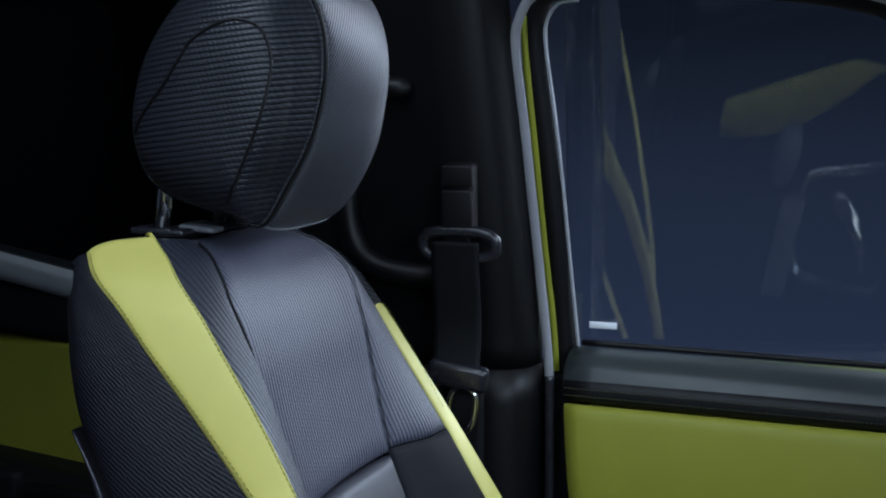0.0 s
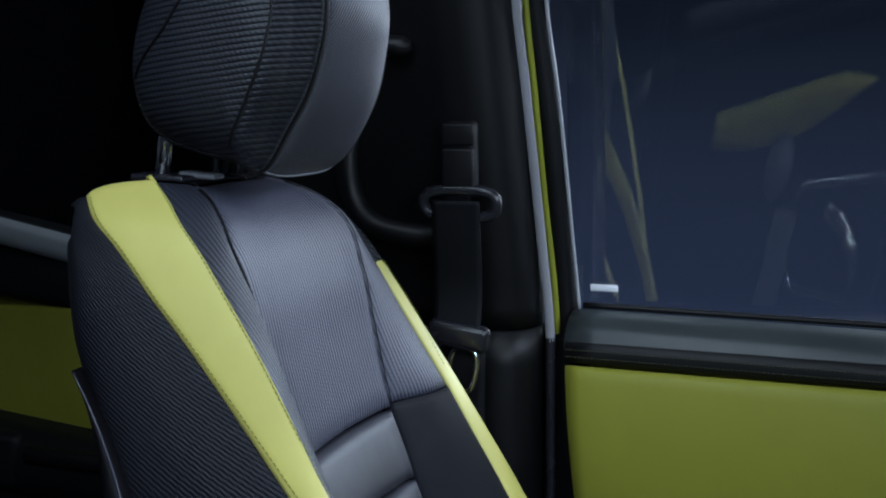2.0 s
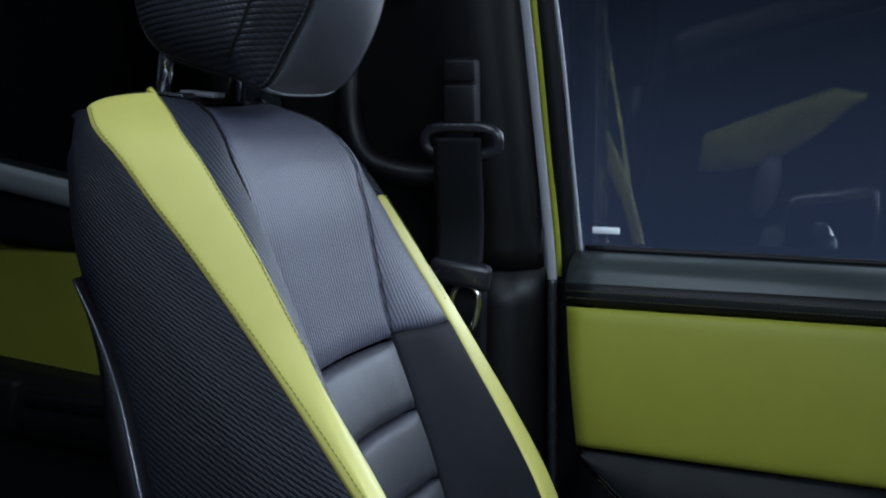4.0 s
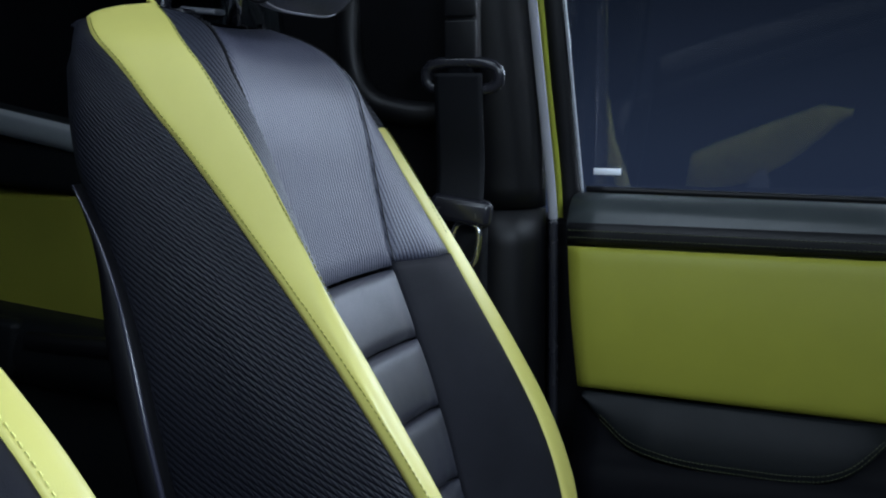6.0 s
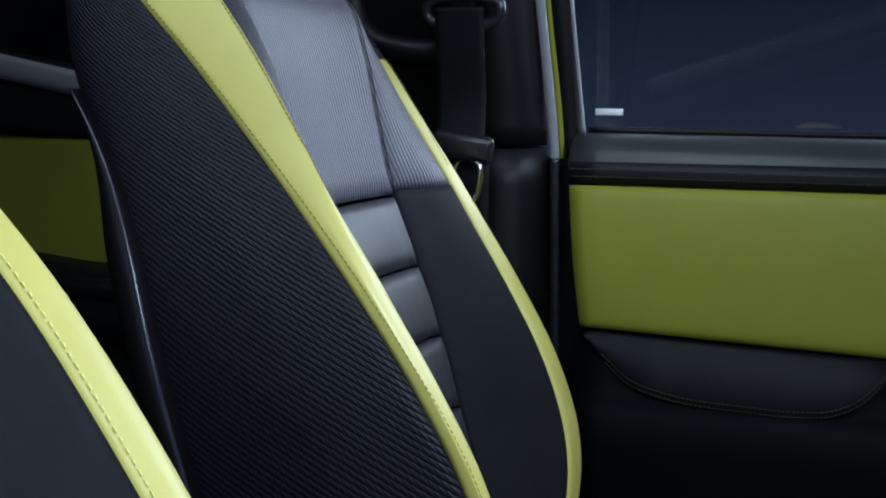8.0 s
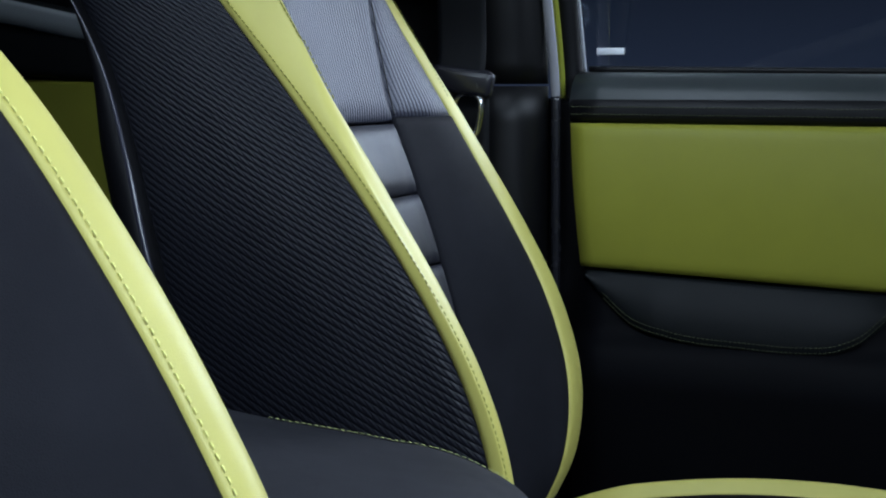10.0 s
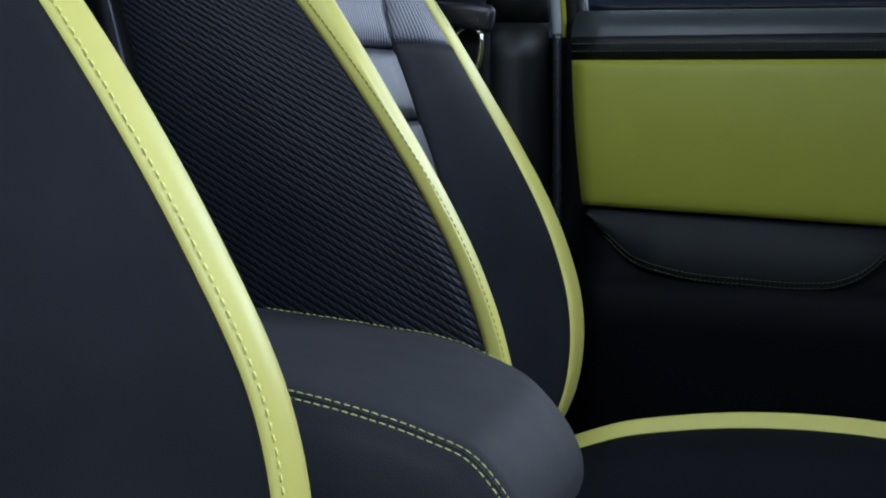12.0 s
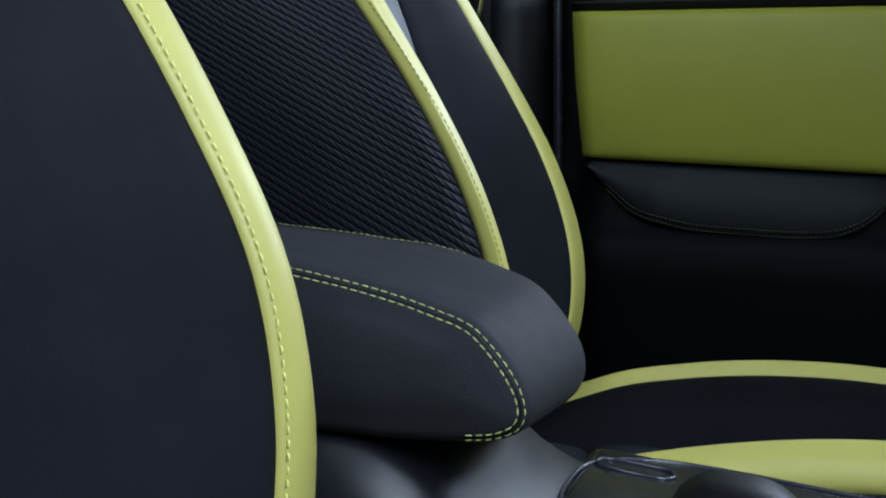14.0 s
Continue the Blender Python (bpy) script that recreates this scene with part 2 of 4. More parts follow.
def panel(fn, us, vs, dip=0.0025, soft=0.006, skirt=0.008, edges=(1, 1, 1, 1), puff=None, flat_uv=False):
    """An upholstered panel over fn(u, v), its rims tucked in at the seams (edges: low u, high u, low v, high v), with cloth lengths as UV."""
    nu, nv = len(us), len(vs)
    P = np.array([[fn(u, v) for v in vs] for u in us])
    du, dv = np.gradient(P, axis=0), np.gradient(P, axis=1)
    N = np.cross(du, dv)
    N /= np.maximum(np.linalg.norm(N, axis=2, keepdims=True), 1e-9)
    lu = np.concatenate([np.zeros((1, nv)), np.cumsum(np.linalg.norm(np.diff(P, axis=0), axis=2), axis=0)])
    lv = np.concatenate([np.zeros((nu, 1)), np.cumsum(np.linalg.norm(np.diff(P, axis=1), axis=2), axis=1)], axis=1)
    tuck = np.zeros((nu, nv))
    for on, dist in zip(edges, (lu, lu[-1:] - lu, lv, lv[:, -1:] - lv)):
        if on:
            tuck = np.maximum(tuck, np.exp(-(np.maximum(dist, 0) / soft) ** 1.5))
    off = -dip * tuck
    if puff is not None:
        off = off + np.array([[puff(i / (nu - 1), j / (nv - 1)) for j in range(nv)] for i in range(nu)])
    Q = P + N * off[:, :, None]
    bm = bmesh.new()
    uvl = bm.loops.layers.uv.new("UVMap")
    V = [[bm.verts.new(Q[i, j]) for j in range(nv)] for i in range(nu)]
    midu, midv = lu - lu[nu // 2], lv
    uv = {}
    for i in range(nu):
        for j in range(nv):
            uv[V[i][j]] = (Q[i, j, 0], Q[i, j, 2]) if flat_uv else (midu[i, j], midv[i, j])
    for i in range(nu - 1):
        for j in range(nv - 1):
            bm.faces.new((V[i][j], V[i + 1][j], V[i + 1][j + 1], V[i][j + 1]))
    if skirt:
        ring = [(i, 0) for i in range(nu)] + [(nu - 1, j) for j in range(1, nv)] + [(i, nv - 1) for i in range(nu - 2, -1, -1)] + [(0, j) for j in range(nv - 2, 0, -1)]
        low = []
        for i, j in ring:
            w = bm.verts.new(Q[i, j] - N[i, j] * skirt)
            uv[w] = uv[V[i][j]]
            low.append(w)
        for k in range(len(ring)):
            a, b = ring[k], ring[(k + 1) % len(ring)]
            bm.faces.new((V[a[0]][a[1]], low[k], low[(k + 1) % len(ring)], V[b[0]][b[1]]))
    for f in bm.faces:
        for lp in f.loops:
            lp[uvl].uv = uv[lp.vert]
    return bm


def stitches(points, normals, pitch=0.0048, length=0.0034, r=0.0006, lift=0.0):
    """A row of thread stitches along a line."""
    bm = bmesh.new()
    pts = [Vector(p) for p in points]
    acc = [0.0]
    for a, b in zip(pts, pts[1:]):
        acc.append(acc[-1] + (b - a).length)
    s = 0.5 * pitch
    i = 0
    while s < acc[-1] - pitch * 0.5:
        while i < len(acc) - 2 and acc[i + 1] < s:
            i += 1
        f = (s - acc[i]) / max(acc[i + 1] - acc[i], 1e-9)
        c = pts[i].lerp(pts[i + 1], f)
        d = (pts[i + 1] - pts[i]).normalized()
        n = Vector(normals[i]).normalized()
        w = d.cross(n).normalized()
        c = c + n * lift
        rings = []
        for k, (al, sc) in enumerate(((-0.5, 0.35), (-0.3, 1.0), (0.3, 1.0), (0.5, 0.35))):
            o = c + d * al * length + n * (r * 0.5 if 0 < k < 3 else -r * 0.6)
            rings.append([bm.verts.new(o + w * r * sc * x + n * r * sc * y) for x, y in ((-1, 0), (-0.5, 0.8), (0.5, 0.8), (1, 0), (0, -0.8))])
        for a, b in zip(rings, rings[1:]):
            for k in range(5):
                bm.faces.new((a[k], a[(k + 1) % 5], b[(k + 1) % 5], b[k]))
        bm.faces.new(rings[0][::-1])
        bm.faces.new(rings[-1])
        s += pitch
    return bm


def closed_tube(points, r, sides=10):
    bm = bmesh.new()
    n = len(points)
    mid = sum(points, Vector()) / n
    rings = []
    for i, q in enumerate(points):
        d = (points[(i + 1) % n] - points[i - 1]).normalized()
        a = (q - mid).normalized()
        a = (a - d * a.dot(d)).normalized()
        b = d.cross(a)
        rings.append([bm.verts.new(q + a * r * math.cos(2 * math.pi * k / sides) + b * r * math.sin(2 * math.pi * k / sides)) for k in range(sides)])
    for i in range(n):
        r0, r1 = rings[i], rings[(i + 1) % n]
        for k in range(sides):
            bm.faces.new((r0[k], r0[(k + 1) % sides], r1[(k + 1) % sides], r1[k]))
    bmesh.ops.recalc_face_normals(bm, faces=bm.faces)
    return bm


def lin(a, b, n):
    return [a + (b - a) * k / (n - 1) for k in range(n)]


# ---- front seats ----
SEAT_Y = 0.92
# the far seat's inboard side: half width, crest of the bolster, depth of the lime band
HALF_IN = smooth_table([(0.40, 0.206), (0.45, 0.215), (0.50, 0.2235), (0.55, 0.2315), (0.60, 0.2375), (0.65, 0.2410), (0.70, 0.2380), (0.75, 0.2285), (0.80, 0.2150), (0.84, 0.2040), (0.87, 0.1940), (0.895, 0.1835), (0.910, 0.1720), (0.921, 0.1550), (0.930, 0.141), (0.936, 0.132)])
CREST_IN = smooth_table([(0.40, -0.1815), (0.45, -0.1776), (0.50, -0.1745), (0.55, -0.1785), (0.60, -0.1930), (0.65, -0.2170), (0.70, -0.2478), (0.75, -0.2802), (0.80, -0.3115), (0.84, -0.3400), (0.87, -0.3650), (0.895, -0.3875), (0.915, -0.414), (0.925, -0.431), (0.936, -0.449)])
BAND_IN = smooth_table([(0.40, 0.0097), (0.50, 0.0090), (0.60, 0.0085), (0.65, 0.0093), (0.70, 0.0125), (0.75, 0.0205), (0.80, 0.0345), (0.84, 0.0442), (0.87, 0.0509), (0.895, 0.0547), (0.915, 0.0575), (0.936, 0.045)])
# the near seat's inboard side
HALF_NEAR = smooth_table([(0.40, 0.2130), (0.45, 0.2151), (0.50, 0.2172), (0.55, 0.2194), (0.60, 0.2211), (0.65, 0.2225), (0.70, 0.2236), (0.75, 0.2241), (0.80, 0.2238), (0.85, 0.2210), (0.883, 0.205), (0.901, 0.188), (0.917, 0.165), (0.936, 0.132)])
CREST_NEAR = smooth_table([(0.40, -0.1923), (0.45, -0.1912), (0.50, -0.1898), (0.55, -0.1890), (0.60, -0.1990), (0.65, -0.2229), (0.70, -0.2531), (0.75, -0.2890), (0.80, -0.3330), (0.85, -0.3680), (0.883, -0.388), (0.917, -0.421), (0.936, -0.449)])
WRAP_NEAR = smooth_table([(0.40, 0.0338), (0.45, 0.0304), (0.50, 0.0270), (0.55, 0.0235), (0.60, 0.0210), (0.65, 0.0213), (0.70, 0.0218), (0.75, 0.0207), (0.80, 0.0190), (0.85, 0.014), (0.90, 0.006), (0.936, 0.005)])
BAND_NEAR = smooth_table([(0.40, 0.014), (0.56, 0.016), (0.65, 0.018), (0.70, 0.020), (0.74, 0.023), (0.775, 0.028), (0.81, 0.035), (0.845, 0.044), (0.885, 0.053), (0.92, 0.055), (0.936, 0.045)])
# outboard side of both: slimmer and set further back
HALF_OUT = smooth_table([(0.40, 0.187), (0.44, 0.190), (0.50, 0.1938), (0.56, 0.1958), (0.60, 0.1955), (0.65, 0.1945), (0.70, 0.1910), (0.75, 0.1865), (0.80, 0.1800), (0.84, 0.1715), (0.87, 0.1655), (0.893, 0.156), (0.909, 0.138), (0.917, 0.120), (0.926, 0.088), (0.936, 0.045)])
CREST_OUT = smooth_table([(0.40, -0.238), (0.44, -0.2208), (0.48, -0.2150), (0.52, -0.2178), (0.56, -0.2286), (0.60, -0.2448), (0.65, -0.2717), (0.70, -0.3012), (0.75, -0.3310), (0.80, -0.3620), (0.84, -0.3855), (0.87, -0.4055), (0.90, -0.4270), (0.92, -0.445), (0.936, -0.462)])
WRAP_OUT = smooth_table([(0.40, 0.047), (0.48, 0.0412), (0.56, 0.0345), (0.65, 0.0285), (0.70, 0.0245), (0.75, 0.0191), (0.80, 0.0140), (0.84, 0.0095), (0.90, 0.003), (0.936, 0.002)])
BAND_OUT = smooth_table([(0.40, 0.012), (0.65, 0.0153), (0.70, 0.017), (0.74, 0.0165), (0.775, 0.0154), (0.81, 0.0158), (0.845, 0.020), (0.885, 0.024), (0.936, 0.020)])
INSERT = smooth_table([(0.40, -0.262), (0.50, -0.280), (0.59, -0.304), (0.621, -0.313), (0.677, -0.333), (0.732, -0.354), (0.80, -0.371), (0.85, -0.3815), (0.885, -0.394), (0.908, -0.409), (0.922, -0.427), (0.931, -0.448), (0.936, -0.462)])
BACK = smooth_table([(0.40, -0.345), (0.47, -0.358), (0.57, -0.381), (0.67, -0.404), (0.72, -0.419), (0.77, -0.440), (0.80, -0.456), (0.82, -0.4675), (0.85, -0.480), (0.88, -0.489), (0.90, -0.494), (0.915, -0.492), (0.936, -0.485)])
RIM = smooth_table([(0.40, -0.331), (0.47, -0.3465), (0.52, -0.3575), (0.57, -0.3687), (0.62, -0.3800), (0.67, -0.3917), (0.72, -0.4056), (0.77, -0.4265), (0.80, -0.4455), (0.818, -0.4585)])
SEAM = smooth_table([(0.40, 0.110), (0.60, 0.112), (0.73, 0.118), (0.85, 0.124), (0.90, 0.122), (0.92, 0.104), (0.932, 0.085), (0.936, 0.075)])
TOP, FOOT = 0.931, 0.40


def seat_section(z, side):
    """Half outline across the backrest at height z: (off centre, x)."""
    xi, xb, ws = INSERT(z), BACK(z), SEAM(z)
    if side > 0:
        w, xc, band, wrap = HALF_OUT(z), CREST_OUT(z), BAND_OUT(z), WRAP_OUT(z)
        ws = min(ws * 0.74, 0.62 * w)
    elif NEAR:
        w, xc, band, wrap = HALF_NEAR(z), CREST_NEAR(z), BAND_NEAR(z), WRAP_NEAR(z)
    else:
        w, xc, band = HALF_IN(z), CREST_IN(z), BAND_IN(z)
        wrap = 0.005 + 0.017 * ease((0.81 - z) / 0.11)
        ws -= 0.006 * ease((z - 0.79) / 0.07)
    ws = min(ws, w - 0.03) if w > 0.06 else w * 0.5
    return [(0.0, xi - 0.004), (ws * 0.6, xi - 0.001), (ws, xi + 0.004),
            (ws + 0.5 * (w - 0.012 - ws), xi + 0.004 + 0.58 * (xc - xi)),
            (w - wrap, xc - 0.004), (w, xc - 0.002), (w + 0.004, xc - band),
            (w + 0.006, 0.55 * (xc - band) + 0.45 * xb), (max(w - 0.006, w * 0.8), xb + 0.012), (max(w - 0.035, w * 0.65), xb - 0.003), (w * 0.5, xb - 0.011), (0.0, xb - 0.014)]


def ease(q):
    q = min(1.0, max(0.0, q))
    return q * q * (3 - 2 * q)


def seat_fn(side):
    def at(u, z):
        # the inboard shoulder ends lower towards the back
        if side < 0:
            drop = 0.010 * min(1.0, max(0.0, (u - 4.0) / 2.0)) ** 5 + 0.022 * ease((u - 6.0) / 2.5)
            z -= drop * ease((z - 0.880) / 0.050)
        s = seat_section(z, side)
        i = min(max(int(u), 0), len(s) - 2)
        f = u - i

        def g(k):
            if k < 0:
                return (-s[1][0], s[1][1])
            if k >= len(s):
                return (-s[-2][0], s[-2][1])
            return s[k]

        a, b, c, d = g(i - 1), g(i), g(i + 1), g(i + 2)
        q = [0.5 * (2 * b[m] + (c[m] - a[m]) * f + (2 * a[m] - 5 * b[m] + 4 * c[m] - d[m]) * f * f + (3 * b[m] - a[m] - 3 * c[m] + d[m]) * f**3) for m in (0, 1)]
        # the top dips a little from the inboard shoulder to the middle
        dip = 0.009 * ease((z - 0.87) / 0.06) * (1 if side > 0 else ease((0.155 - q[0]) / 0.11))
        return (q[1], SEAT_Y + side * q[0], z - dip + 0.0045 * ease((z - 0.895) / 0.035))

    return at


def levels(z0, z1, n, top=False):
    """Heights from z0 to z1, closer together towards the top of the backrest."""
    if not top:
        return lin(z0, z1, n)
    return [z0 + (z1 - z0) * (1 - (1 - k / (n - 1)) ** 1.8) for k in range(n)]


def seat_line(side, place, zs, lift=0.0006):
    """A line over the backrest; place gives u at each height."""
    fn = seat_fn(side)
    pts, nrm = [], []
    for z in zs:
        u = place(z)
        p = Vector(fn(u, z))
        a = Vector(fn(u + 0.05, z)) - Vector(fn(u - 0.05, z))
        b = Vector(fn(u, min(z + 0.002, TOP))) - Vector(fn(u, z - 0.002))
        n = a.cross(b).normalized() * side
        pts.append(p + n * lift)
        nrm.append(n)
    return pts, nrm


HEAD_OUTLINE = [(-0.387, 0.932), (-0.372, 0.964), (-0.357, 0.997), (-0.347, 1.034), (-0.344, 1.068), (-0.349, 1.094), (-0.361, 1.111), (-0.378, 1.118), (-0.410, 1.115), (-0.446, 1.098), (-0.474, 1.063), (-0.488, 1.027), (-0.491, 0.997), (-0.482, 0.969), (-0.465, 0.954), (-0.440, 0.946), (-0.408, 0.939)]


def head_side(th):
    """The headrest's outline seen from the side; th runs once round it from 0 to 1."""
    n = len(HEAD_OUTLINE)
    q = (th % 1.0) * n
    i = int(q)
    f = q - i
    a, b, c, d = (Vector(HEAD_OUTLINE[(i + k) % n]) for k in (-1, 0, 1, 2))
    return 0.5 * (2 * b + (c - a) * f + (2 * a - 5 * b + 4 * c - d) * f * f + (3 * b - a - 3 * c + d) * f**3)


def headrest_fn(th, ph):
    """A rounded block: th runs round its side outline, ph from its inboard to its outboard cheek."""
    mid = Vector((-0.400, 1.026))
    y = math.sin(ph)
    k = max(0.0, 1 - abs(y) ** 3.4) ** (1 / 3.4)
    o = head_side(th) - mid
    # the cheeks grow rounder towards their middle
    a = math.atan2(o.y, o.x)
    r = 1 / math.hypot(math.cos(a) / 0.076, math.sin(a) / 0.094)
    o = o.lerp(Vector((r * math.cos(a), r * math.sin(a))), min(1.0, 1.25 * (1 - k)))
    x, z = mid.x + o.x * k, mid.y + o.y * k
    low = ease((1.03 - z) / 0.10)
    if o.x > 0:
        reach = ease(o.x / (0.055 - 0.025 * low)) * (1 - ease((z - 1.03) / 0.14)) * ease((z - 0.89) / 0.08)
        x += (0.021 + 0.007 * low) * max(0.0, 1 - ((y - 0.10 * low) / 0.82) ** 2) * reach
    far = 0.080 + 0.016 * ease((1.075 - z) / 0.09)
    return (x, HEAD_Y + y * (0.115 if y < 0 else far), z)


HEAD_Y = 0.908


def build_seat():
    seat = thing("front_seat", PLACE @ Vector((-0.25, SEAT_Y, 0.10)), "black carbon-look vinyl front seat with lime leather bands", "car seat", "front seats")
    whole = levels(FOOT, 0.80, 60) + levels(0.803, TOP, 60, True)
    # middle cushion pads
    L, R = seat_fn(-1), seat_fn(1)

    def mid(u, z):
        return L(-u, z) if u < 0 else R(u, z)

    part("upper_insert", panel(mid, lin(-2, 2, 61), levels(0.735, TOP, 80, True), 0.004, 0.007), M_insert, seat, "carbon-look vinyl insert, paled as the lit face")
    cuts = [0.733, 0.677, 0.621, 0.563, 0.505, 0.447, 0.40]
    for a, b in zip(cuts, cuts[1:]):
        def pillow(i, j):
            return 0.0035 * (max(0.0, math.sin(math.pi * j)) ** 0.5) * (max(0.0, math.sin(math.pi * i)) ** 0.3)
        part("ribbed_pad", panel(mid, lin(-2, 2, 45), lin(b + 0.0008, a - 0.0008, 24), 0.0045, 0.004, puff=pillow), M_smooth, seat, "smooth black leather ribbed pad")
    for side, fn in ((-1, L), (1, R)):
        o = (lambda q: q) if side > 0 else (lambda q: q[::-1])
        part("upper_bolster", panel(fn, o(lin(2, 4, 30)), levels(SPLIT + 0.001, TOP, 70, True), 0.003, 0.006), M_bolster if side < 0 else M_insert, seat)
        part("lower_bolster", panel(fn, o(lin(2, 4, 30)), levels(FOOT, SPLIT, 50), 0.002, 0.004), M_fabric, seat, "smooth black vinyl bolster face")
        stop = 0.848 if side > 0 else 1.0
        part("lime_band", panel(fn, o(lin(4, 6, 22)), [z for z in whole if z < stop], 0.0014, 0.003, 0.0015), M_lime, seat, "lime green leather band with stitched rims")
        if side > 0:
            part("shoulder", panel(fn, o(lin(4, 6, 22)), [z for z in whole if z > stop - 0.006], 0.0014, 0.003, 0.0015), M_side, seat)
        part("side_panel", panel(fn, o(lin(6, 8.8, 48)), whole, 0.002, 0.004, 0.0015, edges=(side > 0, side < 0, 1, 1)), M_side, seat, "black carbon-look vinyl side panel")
        part("rear_bolster", panel(fn, o(lin(8.8, 9.5, 8)), [z for z in whole if z < 0.93], 0.001, 0.003, 0.001, edges=(0, 0, 1, 1)), M_shell, seat)
        for u, foot in ROWS:
            p, n = seat_line(side, u, levels(foot, 0.845 if side > 0 else TOP - 0.003, 300), 0.0001 if NEAR else 0.0008)
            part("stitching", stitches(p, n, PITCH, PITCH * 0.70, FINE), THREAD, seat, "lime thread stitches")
        p, n = seat_line(side, lambda z: 2.0, levels(0.738, 0.926, 120), -0.0010)
        part("seam", tube(p, 0.0011 if side < 0 else 0.0005, 8), M_black, seat, "deep black seam")
        if side < 0:
            p, n = seat_line(side, lambda z: 2.10, levels(0.74, 0.930, 120))
            part("stitching", stitches(p, n, 0.0050, 0.0036, 0.0005), M_black_thread, seat, "black thread stitches")
        # hard back shell: its rim runs down the side of the backrest
        rim = []
        for k in range(80):
            z = 0.818 - k / 79 * (0.818 - 0.42)
            w, x = (HALF_OUT if side > 0 else HALF_NEAR if NEAR else HALF_IN)(z), RIM(z)
            grow = ease((k + 0.4) / 22)
            prof = ((0.003, -0.004), (0.0006, 0.0035), (-0.002, 0.0062), (-0.009, 0.0068), (-0.017, 0.002), (-0.023, -0.010), (-0.030, -0.05), (-0.002, -0.05), (0.004, -0.014))
            rim.append([(x + px * (0.12 + 0.88 * grow), w + 0.001 + pw * (0.25 + 0.75 * grow), z) for px, pw in prof])
        bm = bmesh.new()
        rows = [[bm.verts.new((x, SEAT_Y + side * d, z)) for x, d, z in r] for r in rim]
        n = len(rows[0])
        for a, b in zip(rows, rows[1:]):
            for k in range(n):
                bm.faces.new((a[k], a[(k + 1) % n], b[(k + 1) % n], b[k]))
        bm.faces.new(rows[0])
        bm.faces.new(rows[-1][::-1])
        bmesh.ops.recalc_face_normals(bm, faces=bm.faces)
        edge = part("back_shell_rim", bm, M_shell, seat, "satin black plastic shell rim")
        # Thin glossy bead added to catch the highlight line along the rim.
        line = [Vector((r[1][0] - 0.0006, SEAT_Y + side * (r[1][1] + 0.0004), r[1][2])) for r in rim]
        part("rim_glint_bead", tube(line, [0.0005 + 0.0014 * min(1.0, k / 26) for k in range(80)], 8), M_edge, edge, "glossy bead added for the rim highlight")

    def rear(u, z):
        return R(11 - u, z) if u >= 0 else L(11 + u, z)

    part("back_shell", panel(rear, lin(-1.6, 1.6, 30), [z for z in whole if z < 0.93], 0, 0.01, 0.001), M_gloss, seat)
    cap = bmesh.new()
    ring = [mid(u, TOP) for u in lin(-11, 11, 90)][:-1]
    vs = [cap.verts.new((q[0], q[1], q[2] - 0.0015)) for q in ring]
    top = cap.verts.new((-0.476, SEAT_Y - 0.02, TOP - 0.005))
    for k in range(len(vs)):
        cap.faces.new((vs[k], vs[(k + 1) % len(vs)], top))
    bmesh.ops.recalc_face_normals(cap, faces=cap.faces)
    part("top_cover", cap, M_side, seat)
    # headrest posts with their collars
    for y in (0.843, 0.957):
        x = -0.469
        post = part("headrest_post", tube([Vector((x, y, 0.925)), Vector((x + 0.004, y, 0.955)), Vector((x + 0.012, y, 1.0))], 0.0055, 16), M_chrome, seat, "chrome headrest post")
        low = 0.9312 if y < SEAT_Y else 0.9240
        part("collar", block((0.042 if y < SEAT_Y else 0.024, 0.030, 0.005), pose(x + 0.004, y, low, 0, 2, 0), 0.0022, 4), M_gloss, post, "black plastic collar")
        # Pale plate added for the lit strip of backrest top beside the post.
        if y < SEAT_Y:
            part("lit_top_plate", block((0.028, 0.018, 0.004), pose(x + 0.026, y + 0.012, low + 0.0012, 0, 5, 0), 0.0018, 4), M_sill_grey, post, "light grey plate added for the lit seat top")
    # headrest
    ths = lin(1, 0, 150)
    lim = 0.66
    front = panel(headrest_fn, ths, lin(-lim, lim, 60), 0.0025, 0.004, 0.0, (0, 0, 1, 1))
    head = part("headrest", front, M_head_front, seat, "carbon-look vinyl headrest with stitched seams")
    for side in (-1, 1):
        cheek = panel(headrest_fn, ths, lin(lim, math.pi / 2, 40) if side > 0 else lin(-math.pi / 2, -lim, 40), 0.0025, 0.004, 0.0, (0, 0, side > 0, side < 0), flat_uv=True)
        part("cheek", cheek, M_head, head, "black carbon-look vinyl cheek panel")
        for step in (-0.045, 0.040):
            pts, nrm = [], []
            for th in lin(0, 1, 260):
                q = Vector(headrest_fn(th, side * (lim + step)))
                pts.append(q)
                nrm.append((q - Vector((-0.39, HEAD_Y, 1.03))))
            part("stitching", stitches(pts, nrm, 0.0036, 0.0028, 0.00045), M_grey_thread, head, "grey thread stitches")
        ring = [Vector(headrest_fn(th, side * lim)) for th in lin(0, 1 - 1 / 220, 220)]
        part("seam", closed_tube(ring, 0.0015, 8), M_black, head, "deep black seam")
